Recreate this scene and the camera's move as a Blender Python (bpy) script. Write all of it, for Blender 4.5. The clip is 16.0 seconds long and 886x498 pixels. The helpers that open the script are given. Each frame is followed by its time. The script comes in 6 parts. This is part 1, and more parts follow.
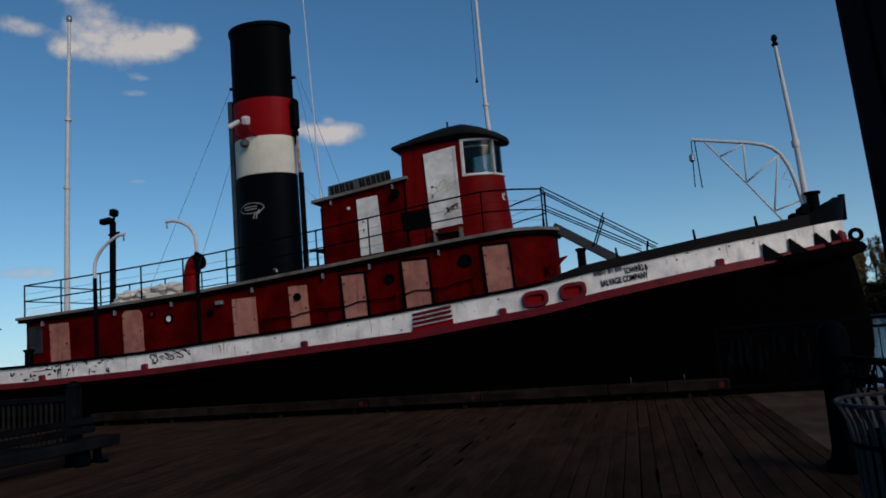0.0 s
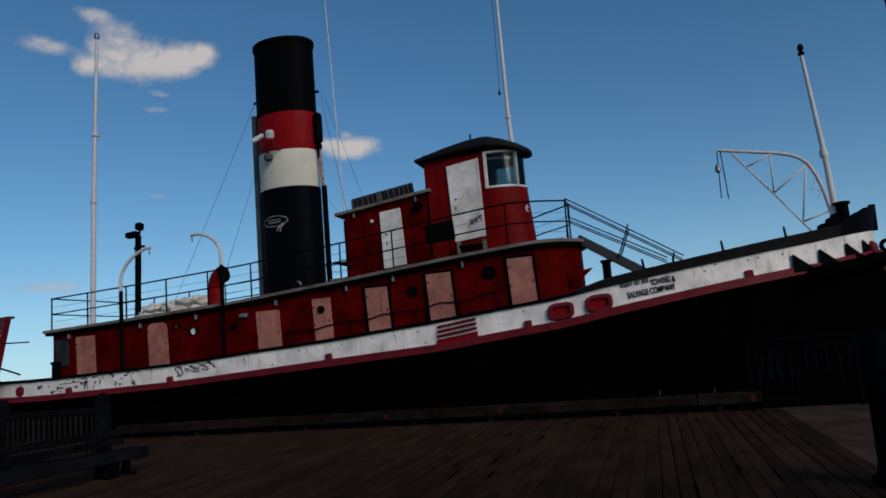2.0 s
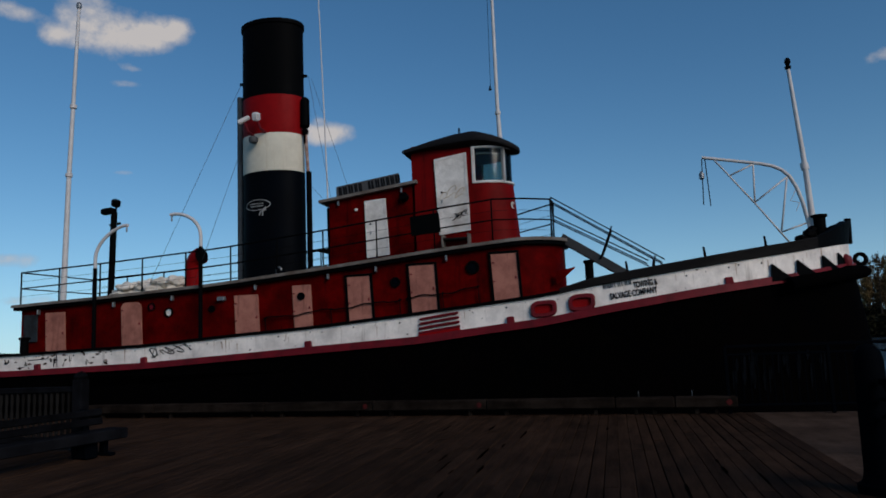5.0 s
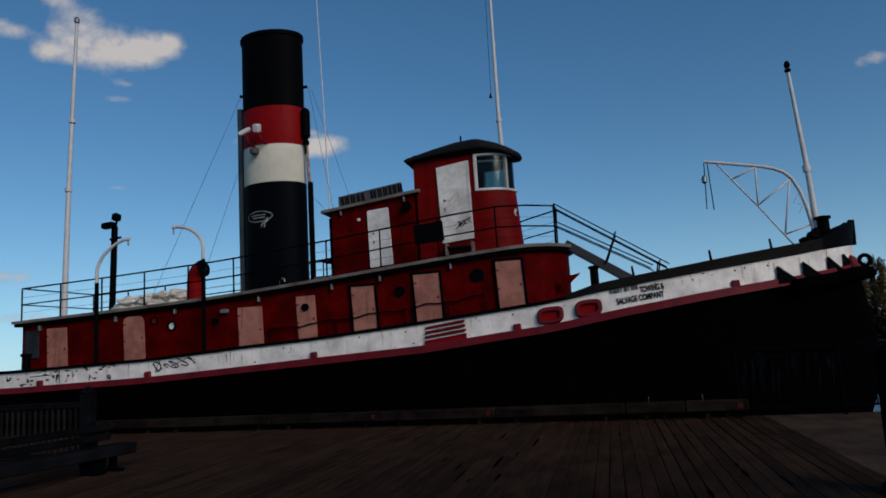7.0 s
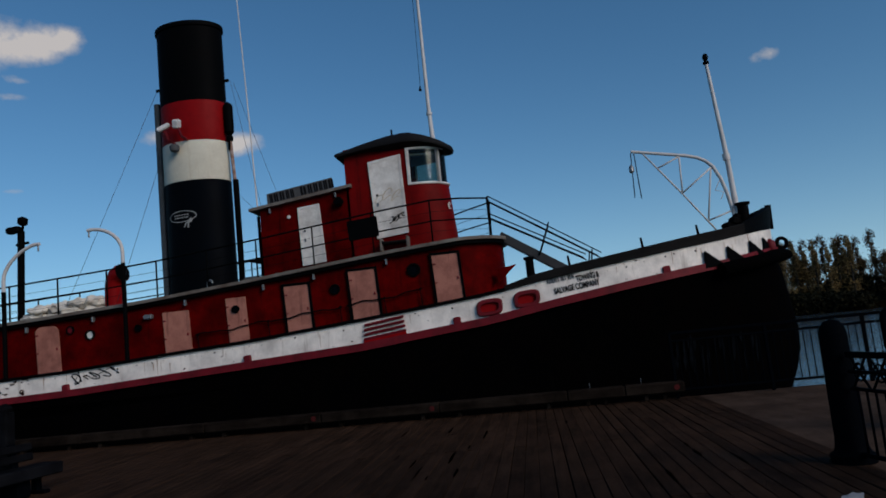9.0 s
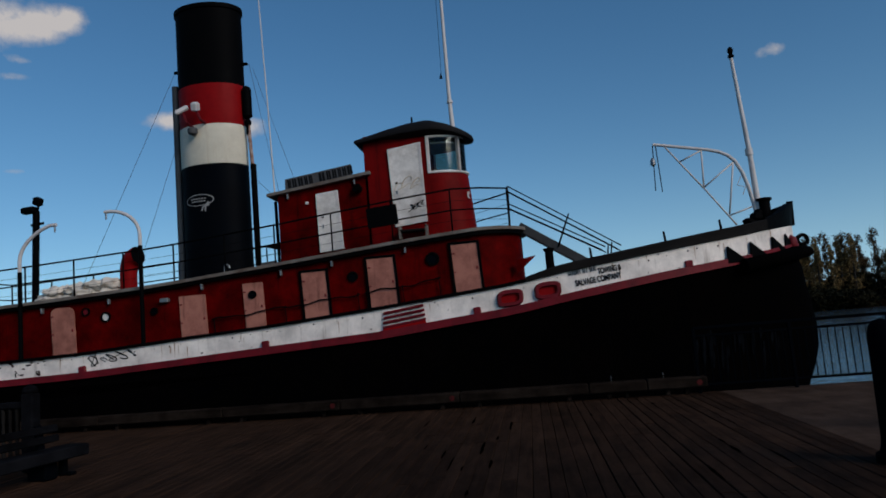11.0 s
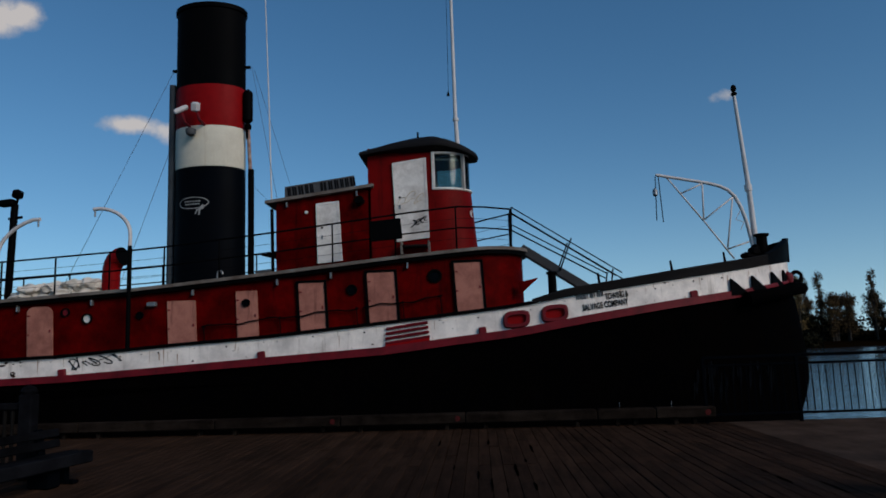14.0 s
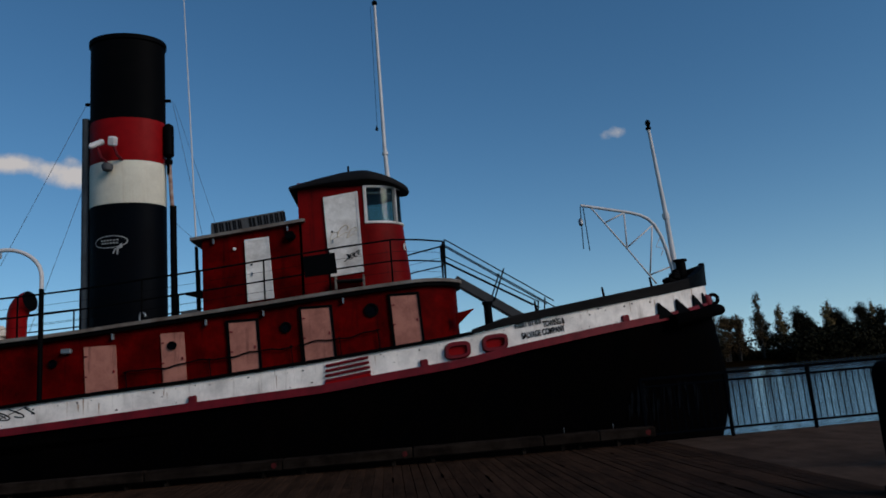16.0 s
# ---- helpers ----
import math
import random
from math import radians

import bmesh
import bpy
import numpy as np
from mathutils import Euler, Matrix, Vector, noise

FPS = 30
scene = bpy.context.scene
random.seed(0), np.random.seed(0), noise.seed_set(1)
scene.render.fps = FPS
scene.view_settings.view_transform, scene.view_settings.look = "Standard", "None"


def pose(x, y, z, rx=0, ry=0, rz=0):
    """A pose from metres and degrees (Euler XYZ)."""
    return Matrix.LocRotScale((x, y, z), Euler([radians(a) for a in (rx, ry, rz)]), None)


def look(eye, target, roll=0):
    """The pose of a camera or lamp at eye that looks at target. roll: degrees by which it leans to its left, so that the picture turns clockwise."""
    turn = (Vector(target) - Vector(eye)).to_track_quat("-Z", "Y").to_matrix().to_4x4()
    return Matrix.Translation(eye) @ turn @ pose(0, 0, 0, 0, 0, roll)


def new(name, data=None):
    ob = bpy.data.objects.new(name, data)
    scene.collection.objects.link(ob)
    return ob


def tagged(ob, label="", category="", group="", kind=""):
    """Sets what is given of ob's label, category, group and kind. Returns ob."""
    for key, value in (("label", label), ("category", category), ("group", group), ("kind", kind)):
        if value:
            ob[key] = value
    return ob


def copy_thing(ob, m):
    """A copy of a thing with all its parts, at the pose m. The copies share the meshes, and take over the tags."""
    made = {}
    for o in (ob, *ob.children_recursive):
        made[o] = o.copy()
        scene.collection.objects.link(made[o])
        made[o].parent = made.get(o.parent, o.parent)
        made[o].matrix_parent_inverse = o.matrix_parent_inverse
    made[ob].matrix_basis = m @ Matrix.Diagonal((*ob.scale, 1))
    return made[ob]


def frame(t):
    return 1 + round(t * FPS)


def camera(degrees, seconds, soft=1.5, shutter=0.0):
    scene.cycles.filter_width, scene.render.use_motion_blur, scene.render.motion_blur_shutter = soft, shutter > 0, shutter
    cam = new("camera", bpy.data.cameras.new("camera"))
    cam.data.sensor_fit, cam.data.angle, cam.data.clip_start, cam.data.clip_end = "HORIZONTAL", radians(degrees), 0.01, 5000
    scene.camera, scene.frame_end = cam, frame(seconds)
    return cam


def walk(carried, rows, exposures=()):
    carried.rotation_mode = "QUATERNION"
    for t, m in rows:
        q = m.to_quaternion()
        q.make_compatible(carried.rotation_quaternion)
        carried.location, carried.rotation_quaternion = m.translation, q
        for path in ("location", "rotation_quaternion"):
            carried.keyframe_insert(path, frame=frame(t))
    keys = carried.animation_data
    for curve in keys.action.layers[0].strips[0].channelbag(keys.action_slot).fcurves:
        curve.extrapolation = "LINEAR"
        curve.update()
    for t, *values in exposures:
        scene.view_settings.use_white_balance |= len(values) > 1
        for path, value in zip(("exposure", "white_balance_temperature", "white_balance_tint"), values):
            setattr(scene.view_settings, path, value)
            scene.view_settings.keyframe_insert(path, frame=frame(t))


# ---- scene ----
cam = camera(65.0, 16.0, soft=1.7)
PATH = [
    (0, (0.0, 0.0, 1.458), (-0.502, 1.921, 1.697), -4.8),
    (0.5, (-0.075, -0.001, 1.485), (-0.582, 1.923, 1.689), -5.6),
    (1, (-0.107, -0.004, 1.491), (-0.633, 1.907, 1.759), -6.2),
    (1.5, (-0.117, -0.008, 1.475), (-0.698, 1.886, 1.75), -5.5),
    (2, (-0.16, -0.009, 1.448), (-0.704, 1.894, 1.729), -4.8),
    (2.5, (-0.236, -0.036, 1.458), (-0.684, 1.894, 1.73), -3.8),
    (3, (-0.296, -0.06, 1.489), (-0.762, 1.869, 1.735), -3.6),
    (3.5, (-0.342, -0.068, 1.478), (-0.833, 1.855, 1.718), -2.9),
    (4, (-0.385, -0.081, 1.481), (-0.883, 1.842, 1.717), -2.4),
    (6.5, (-0.671, -0.144, 1.486), (-1.077, 1.794, 1.773), -2.8),
    (7, (-0.707, -0.118, 1.469), (-1.152, 1.812, 1.749), -3.4),
    (7.5, (-0.778, -0.054, 1.464), (-1.214, 1.882, 1.713), -3.1),
    (8, (-0.855, -0.014, 1.453), (-1.254, 1.928, 1.723), -5.7),
    (8.5, (-0.934, -0.004, 1.466), (-1.294, 1.946, 1.73), -5.9),
    (9, (-1.059, -0.009, 1.487), (-1.283, 1.962, 1.737), -6.0),
    (9.2, (-1.11, -0.016, 1.489), (-1.316, 1.958, 1.737), -5.5),
    (11.3, (-1.624, 0.028, 1.54), (-1.852, 2.004, 1.744), -4.7),
    (11.5, (-1.723, 0.058, 1.526), (-1.912, 2.04, 1.717), -4.3),
    (12, (-1.824, 0.095, 1.569), (-1.945, 2.082, 1.76), -4.4),
    (12.5, (-1.961, 0.091, 1.557), (-2.017, 2.082, 1.738), -3.7),
    (13, (-2.238, 0.07, 1.54), (-2.213, 2.061, 1.724), -3.5),
    (13.5, (-2.494, 0.041, 1.566), (-2.53, 2.027, 1.801), -3.3),
    (14, (-2.6, 0.127, 1.511), (-2.692, 2.105, 1.787), -2.1),
    (14.5, (-2.824, 0.198, 1.519), (-2.914, 2.18, 1.772), -2.9),
    (15, (-2.853, 0.228, 1.504), (-2.993, 2.197, 1.825), -2.1),
    (15.5, (-3.034, 0.211, 1.502), (-3.074, 2.179, 1.857), -2.3),
    (16, (-3.253, 0.163, 1.479), (-3.07, 2.122, 1.841), -4.9),
]
walk(cam, [(t, look(eye, target, roll)) for t, eye, target, roll in PATH])

# ---------- world, sun, exposure ----------
SUN_TO = Vector((0.67, -0.58, 0.46)).normalized()
world = bpy.data.worlds.new("sky")
scene.world = world
world.use_nodes = True
wn, wl = world.node_tree.nodes, world.node_tree.links
wn.clear()
w_out = wn.new("ShaderNodeOutputWorld")
w_sky = wn.new("ShaderNodeTexSky")
w_sky.sky_type = "NISHITA"
w_sky.sun_disc = False
w_sky.sun_elevation = math.asin(SUN_TO.z)
w_sky.sun_rotation = math.atan2(SUN_TO.x, SUN_TO.y)
w_sky.altitude, w_sky.air_density, w_sky.dust_density, w_sky.ozone_density = 200, 1.0, 0.0, 2.6
w_bg = wn.new("ShaderNodeBackground")
w_bg.inputs["Strength"].default_value = 0.087
w_hs = wn.new("ShaderNodeHueSaturation")
w_hs.inputs["Saturation"].default_value = 1.17
# clear autumn air: the haze band lies below the horizon line
w_dir = wn.new("ShaderNodeTexCoord")
w_up = wn.new("ShaderNodeVectorMath")
w_up.operation = "ADD"
w_up.inputs[1].default_value = (0, 0, 0.055)
w_nrm = wn.new("ShaderNodeVectorMath")
w_nrm.operation = "NORMALIZE"
wl.new(w_dir.outputs["Generated"], w_up.inputs[0])
wl.new(w_up.outputs[0], w_nrm.inputs[0])
wl.new(w_nrm.outputs[0], w_sky.inputs[0])
wl.new(w_sky.outputs[0], w_hs.inputs["Color"])
w_tint = wn.new("ShaderNodeMix")
w_tint.data_type, w_tint.blend_type = "RGBA", "MULTIPLY"
w_tint.inputs["Factor"].default_value = 1.0
w_tint.inputs["B"].default_value = (0.86, 1.05, 1.05, 1)
wl.new(w_hs.outputs[0], w_tint.inputs["A"])
wl.new(w_tint.outputs["Result"], w_bg.inputs["Color"])


def wmath(op, a, b=None, clamp=False):
    n = wn.new("ShaderNodeMath")
    n.operation, n.use_clamp = op, clamp
    for k, v in enumerate((a, b)):
        if v is None:
            continue
        if isinstance(v, (int, float)):
            n.inputs[k].default_value = v
        else:
            wl.new(v, n.inputs[k])
    return n.outputs[0]


w_co = wn.new("ShaderNodeTexCoord")
w_sep = wn.new("ShaderNodeSeparateXYZ")
wl.new(w_co.outputs["Generated"], w_sep.inputs[0])
sky_az = wmath("ARCTAN2", w_sep.outputs[0], w_sep.outputs[1])
sky_el = wmath("ARCSINE", w_sep.outputs[2])
w_noise = wn.new("ShaderNodeTexNoise")
w_noise.inputs["Scale"].default_value, w_noise.inputs["Detail"].default_value, w_noise.inputs["Roughness"].default_value = 17, 9, 0.62
wl.new(w_co.outputs["Generated"], w_noise.inputs["Vector"])
# fair-weather clouds: azimuth, elevation, half width, half height (degrees), density
CLOUDS = [(-40.4, 22.9, 4.7, 1.6, 1.05), (-36.6, 23.6, 2.9, 1.7, 1.0), (-41.0, 25.0, 2.8, 1.6, 0.9), (-34.4, 24.2, 1.6, 1.1, 0.75),
          (-43.4, 22.3, 1.7, 0.9, 0.6), (-46.2, 23.7, 2.0, 0.9, 0.9), (-42.8, 26.2, 1.3, 0.6, 0.6), (-37.8, 20.9, 1.2, 0.42, 0.66),
          (-38.4, 19.8, 1.6, 0.45, 0.7), (-27.3, 17.4, 3.0, 0.95, 1.3), (-22.8, 16.8, 2.5, 1.1, 1.5), (-23.4, 18.0, 0.7, 0.4, 0.5),
          (-46.2, 6.7, 3.0, 0.7, 0.95), (-45.0, 3.8, 4.5, 0.6, 0.55), (20.0, 18.0, 1.7, 0.9, 0.72), (21.0, 18.2, 0.9, 0.5, 0.45),
          (19.6, 19.2, 0.9, 0.35, 0.45), (15.3, 17.9, 0.8, 0.45, 0.55), (-38.5, 13.3, 1.2, 0.3, 0.55)]
cover = None  # the cloud shapes add up, and melt into one another
for caz, cel, cw, ch, dens in CLOUDS:
    a = wmath("DIVIDE", wmath("SUBTRACT", sky_az, radians(caz)), radians(cw))
    e = wmath("DIVIDE", wmath("SUBTRACT", sky_el, radians(cel)), radians(ch))
    r = wmath("SQRT", wmath("ADD", wmath("MULTIPLY", a, a), wmath("MULTIPLY", e, e)))
    m = wmath("MULTIPLY", wmath("SUBTRACT", 1.25, r, True), dens)
    cover = m if cover is None else wmath("ADD", cover, m)
puff = wmath("MULTIPLY", wmath("SUBTRACT", wmath("ADD", cover, wmath("MULTIPLY", wmath("SUBTRACT", w_noise.outputs["Fac"], 0.5), 2.0)), 0.40), 1.3, True)
puff = wmath("MULTIPLY", puff, wmath("MULTIPLY", cover, 5.0, True))
w_cl = wn.new("ShaderNodeBackground")
w_clc = wn.new("ShaderNodeMix")
w_clc.data_type = "RGBA"
w_clc.inputs["A"].default_value, w_clc.inputs["B"].default_value = (0.50, 0.52, 0.60, 1), (0.88, 0.82, 0.79, 1)
wl.new(wmath("MULTIPLY", wmath("ADD", puff, wmath("SUBTRACT", w_noise.outputs["Fac"], 0.5)), 1.15, True), w_clc.inputs["Factor"])
wl.new(w_clc.outputs["Result"], w_cl.inputs["Color"])
w_cl.inputs["Strength"].default_value = 0.62
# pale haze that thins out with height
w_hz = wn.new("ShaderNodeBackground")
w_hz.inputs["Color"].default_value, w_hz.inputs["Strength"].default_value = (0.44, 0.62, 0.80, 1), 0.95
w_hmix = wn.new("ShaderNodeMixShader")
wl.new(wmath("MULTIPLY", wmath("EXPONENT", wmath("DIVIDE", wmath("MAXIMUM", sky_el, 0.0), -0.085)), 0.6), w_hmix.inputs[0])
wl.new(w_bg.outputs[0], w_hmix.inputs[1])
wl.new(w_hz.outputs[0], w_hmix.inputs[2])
w_mix = wn.new("ShaderNodeMixShader")
wl.new(wmath("MULTIPLY", puff, 0.92), w_mix.inputs[0])
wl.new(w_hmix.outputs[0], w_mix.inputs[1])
wl.new(w_cl.outputs[0], w_mix.inputs[2])
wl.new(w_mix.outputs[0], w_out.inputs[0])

sun = new("sun", bpy.data.lights.new("sun", "SUN"))
sun.data.energy, sun.data.angle, sun.data.color = 2.05, radians(30.0), (1.0, 0.90, 0.82)
sun.matrix_world = look(SUN_TO * 50, (0, 0, 0))


# ---------- materials ----------
def material(name, base, rough=0.6, metal=0.0, second=None, amount=0.5, scale=6.0, fine=60.0, bump=0.15, streak=None, streak_amount=0.0, per_object=0.0, stretch=(1, 1, 1), spec=0.16, dirt=0.0):
    """Paint, wood or metal: base colour with large stains, fine grain, relief and, if given, vertical streaks."""
    mat = bpy.data.materials.new(name)
    mat.use_nodes = True
    n, l = mat.node_tree.nodes, mat.node_tree.links
    p = n["Principled BSDF"]
    p.inputs["Roughness"].default_value, p.inputs["Metallic"].default_value = rough, metal
    p.inputs["Specular IOR Level"].default_value = spec
    co = n.new("ShaderNodeTexCoord")
    mp = n.new("ShaderNodeMapping")
    mp.inputs["Scale"].default_value = stretch
    l.new(co.outputs["Object"], mp.inputs[0])
    vec = mp.outputs[0]
    rnd = None
    if per_object:
        oi = n.new("ShaderNodeObjectInfo")
        off = n.new("ShaderNodeVectorMath")
        off.operation = "MULTIPLY_ADD"
        cmb = n.new("ShaderNodeCombineXYZ")
        for k in range(3):
            l.new(oi.outputs["Random"], cmb.inputs[k])
        off.inputs[1].default_value = (37, 17, 29)
        l.new(cmb.outputs[0], off.inputs[0])
        l.new(vec, off.inputs[2])
        vec, rnd = off.outputs[0], oi.outputs["Random"]
    big = n.new("ShaderNodeTexNoise")
    big.inputs["Scale"].default_value, big.inputs["Detail"].default_value, big.inputs["Roughness"].default_value = scale, 8, 0.65
    small = n.new("ShaderNodeTexNoise")
    small.inputs["Scale"].default_value, small.inputs["Detail"].default_value = fine, 4
    l.new(vec, big.inputs[0])
    l.new(vec, small.inputs[0])
    ramp = n.new("ShaderNodeValToRGB")
    ramp.color_ramp.elements[0].position, ramp.color_ramp.elements[1].position = 0.42, 0.70
    l.new(big.outputs["Fac"], ramp.inputs[0])
    sec = second or tuple(c * 0.6 for c in base)
    mix = n.new("ShaderNodeMix")
    mix.data_type = "RGBA"
    mix.inputs["A"].default_value, mix.inputs["B"].default_value = (*base, 1), (*sec, 1)
    fm = n.new("ShaderNodeMath")
    fm.operation = "MULTIPLY"
    fm.inputs[1].default_value = amount
    l.new(ramp.outputs[0], fm.inputs[0])
    l.new(fm.outputs[0], mix.inputs["Factor"])
    out = mix.outputs["Result"]
    if streak:
        sm = n.new("ShaderNodeMapping")
        sm.inputs["Scale"].default_value = (3.2, 3.2, 0.22)
        l.new(co.outputs["Object"], sm.inputs[0])
        st = n.new("ShaderNodeTexNoise")
        st.inputs["Scale"].default_value, st.inputs["Detail"].default_value, st.inputs["Roughness"].default_value = 2.6, 6, 0.7
        l.new(sm.outputs[0], st.inputs[0])
        sr = n.new("ShaderNodeValToRGB")
        sr.color_ramp.elements[0].position, sr.color_ramp.elements[1].position = 0.56, 0.72
        l.new(st.outputs["Fac"], sr.inputs[0])
        s2 = n.new("ShaderNodeMath")
        s2.operation = "MULTIPLY"
        s2.inputs[1].default_value = streak_amount
        l.new(sr.outputs[0], s2.inputs[0])
        m2 = n.new("ShaderNodeMix")
        m2.data_type = "RGBA"
        m2.inputs["B"].default_value = (*streak, 1)
        l.new(out, m2.inputs["A"])
        l.new(s2.outputs[0], m2.inputs["Factor"])
        out = m2.outputs["Result"]
    # fine grain, and a little variation from piece to piece
    hs = n.new("ShaderNodeHueSaturation")
    mr = n.new("ShaderNodeMapRange")
    mr.inputs["To Min"].default_value, mr.inputs["To Max"].default_value = 0.82, 1.18
    l.new(small.outputs["Fac"], mr.inputs[0])
    val = mr.outputs[0]
    if rnd is not None:
        m3 = n.new("ShaderNodeMapRange")
        m3.inputs["To Min"].default_value, m3.inputs["To Max"].default_value = 1 - per_object, 1 + per_object
        l.new(rnd, m3.inputs[0])
        mm = n.new("ShaderNodeMath")
        mm.operation = "MULTIPLY"
        l.new(val, mm.inputs[0])
        l.new(m3.outputs[0], mm.inputs[1])
        val = mm.outputs[0]
    if dirt:
        # broad blotches that run on from piece to piece
        gp = n.new("ShaderNodeNewGeometry")
        gm = n.new("ShaderNodeMapping")
        gm.inputs["Scale"].default_value = (2.2, 0.9, 2.0)
        l.new(gp.outputs["Position"], gm.inputs[0])
        gn = n.new("ShaderNodeTexNoise")
        gn.inputs["Scale"].default_value, gn.inputs["Detail"].default_value, gn.inputs["Roughness"].default_value = 1.1, 9, 0.7
        l.new(gm.outputs[0], gn.inputs[0])
        gr = n.new("ShaderNodeMapRange")
        gr.inputs["From Min"].default_value, gr.inputs["From Max"].default_value = 0.40, 0.62
        gr.inputs["To Min"].default_value, gr.inputs["To Max"].default_value = 1 + 0.5 * dirt, 1 - dirt
        l.new(gn.outputs["Fac"], gr.inputs[0])
        gx = n.new("ShaderNodeMath")
        gx.operation = "MULTIPLY"
        l.new(val, gx.inputs[0])
        l.new(gr.outputs[0], gx.inputs[1])
        val = gx.outputs[0]
    l.new(val, hs.inputs["Value"])
    l.new(out, hs.inputs["Color"])
    l.new(hs.outputs[0], p.inputs["Base Color"])
    rr = n.new("ShaderNodeMapRange")
    rr.inputs["To Min"].default_value, rr.inputs["To Max"].default_value = max(rough - 0.12, 0.05), min(rough + 0.15, 1)
    l.new(big.outputs["Fac"], rr.inputs[0])
    l.new(rr.outputs[0], p.inputs["Roughness"])
    bp = n.new("ShaderNodeBump")
    bp.inputs["Strength"].default_value, bp.inputs["Distance"].default_value = bump, 0.02
    add = n.new("ShaderNodeMath")
    add.operation = "ADD"
    l.new(small.outputs["Fac"], add.inputs[0])
    l.new(big.outputs["Fac"], add.inputs[1])
    l.new(add.outputs[0], bp.inputs["Height"])
    l.new(bp.outputs[0], p.inputs["Normal"])
    return mat


M_RED = material("red_house_paint", (0.078, 0.0006, 0.0006), 0.6, second=(0.024, 0.0004, 0.0004), amount=0.9, scale=1.1, streak=(0.006, 0.0010, 0.0010), streak_amount=0.55, spec=0.015, dirt=0.36)
M_RED2 = material("fresh_red_wheelhouse_paint", (0.120, 0.0010, 0.0010), 0.5, second=(0.066, 0.0008, 0.0008), amount=0.7, scale=1.3, streak=(0.02, 0.001, 0.001), streak_amount=0.5, spec=0.05, dirt=0.15)
M_DRED = material("dark_red_trim_paint", (0.125, 0.005, 0.010), 0.5, second=(0.04, 0.003, 0.005), amount=0.7, scale=3)
M_BRED = material("bright_red_paint", (0.19, 0.003, 0.004), 0.5, second=(0.12, 0.002, 0.003), spec=0.05)
M_PINK = material("faded_pink_boarding", (0.34, 0.135, 0.098), 0.65, second=(0.17, 0.06, 0.046), amount=0.9, scale=2.2, streak=(0.07, 0.022, 0.02), streak_amount=0.8)
M_HULLW = material("weathered_white_hull_paint", (0.75, 0.69, 0.63), 0.5, second=(0.45, 0.41, 0.38), amount=0.75, dirt=0.14, scale=1.5, streak=(0.24, 0.18, 0.14), streak_amount=0.55)
M_WHITE = material("white_door_paint", (0.63, 0.60, 0.56), 0.5, second=(0.36, 0.32, 0.29), amount=0.85, scale=2.6, dirt=0.16)
M_CREAM = material("cream_band_paint", (0.56, 0.52, 0.42), 0.5, second=(0.40, 0.36, 0.29), amount=0.6, scale=1.5, streak=(0.33, 0.22, 0.12), streak_amount=0.35)
M_POLE = material("white_pole_paint", (0.52, 0.50, 0.49), 0.4, second=(0.34, 0.31, 0.30))
M_BLACK = material("black_paint", (0.0013, 0.0015, 0.0018), 0.55, second=(0.003, 0.0026, 0.0026), scale=2, spec=0.015)
M_HULLB = material("black_hull_tar", (0.0006, 0.0006, 0.0007), 0.85, second=(0.0016, 0.0010, 0.0008), amount=0.6, scale=1.2, bump=0.4, streak=(0.0022, 0.0022, 0.0025), streak_amount=0.3, spec=0.006)
M_FUNNEL = material("funnel_black_paint", (0.0010, 0.0018, 0.0032), 0.5, second=(0.0018, 0.0019, 0.0024), amount=0.7, scale=1.3, spec=0.02)
M_ROOF = material("grey_roof_edge", (0.15, 0.135, 0.12), 0.7, second=(0.055, 0.032, 0.022), amount=0.9, scale=1.4)
M_ROOFD = material("dark_roof_felt", (0.007, 0.007, 0.008), 0.7, second=(0.020, 0.020, 0.020), scale=2, spec=0.06)
M_WOODD = material("dark_weathered_rail_wood", (0.008, 0.0075, 0.0075), 0.8, second=(0.018, 0.016, 0.015), amount=0.6, spec=0.02, scale=2.5, stretch=(0.3, 3, 3), bump=0.4)
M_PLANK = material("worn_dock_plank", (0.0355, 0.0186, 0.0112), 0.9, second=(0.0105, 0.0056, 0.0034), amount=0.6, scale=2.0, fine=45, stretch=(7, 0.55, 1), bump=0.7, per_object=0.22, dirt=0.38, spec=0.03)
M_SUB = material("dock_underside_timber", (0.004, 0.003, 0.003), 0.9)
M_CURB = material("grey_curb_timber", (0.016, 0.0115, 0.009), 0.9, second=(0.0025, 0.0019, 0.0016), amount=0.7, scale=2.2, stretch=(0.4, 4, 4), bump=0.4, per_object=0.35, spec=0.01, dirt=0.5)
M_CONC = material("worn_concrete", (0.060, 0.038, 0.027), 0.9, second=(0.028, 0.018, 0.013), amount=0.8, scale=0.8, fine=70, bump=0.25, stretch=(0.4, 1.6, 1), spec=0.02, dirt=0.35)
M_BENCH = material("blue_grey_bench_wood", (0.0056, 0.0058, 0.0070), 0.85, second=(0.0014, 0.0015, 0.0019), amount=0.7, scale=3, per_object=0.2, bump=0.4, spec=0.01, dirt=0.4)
M_IRON = material("dark_blue_iron", (0.0010, 0.0015, 0.0025), 0.55, second=(0.002, 0.0025, 0.0035), spec=0.004)
M_STEEL = material("grey_galvanised_steel", (0.20, 0.21, 0.22), 0.4, metal=0.6)
M_BARE = material("bare_weathered_wood", (0.045, 0.037, 0.030), 0.8, second=(0.018, 0.014, 0.012), amount=0.8, scale=2, stretch=(4, 4, 0.5), bump=0.4)
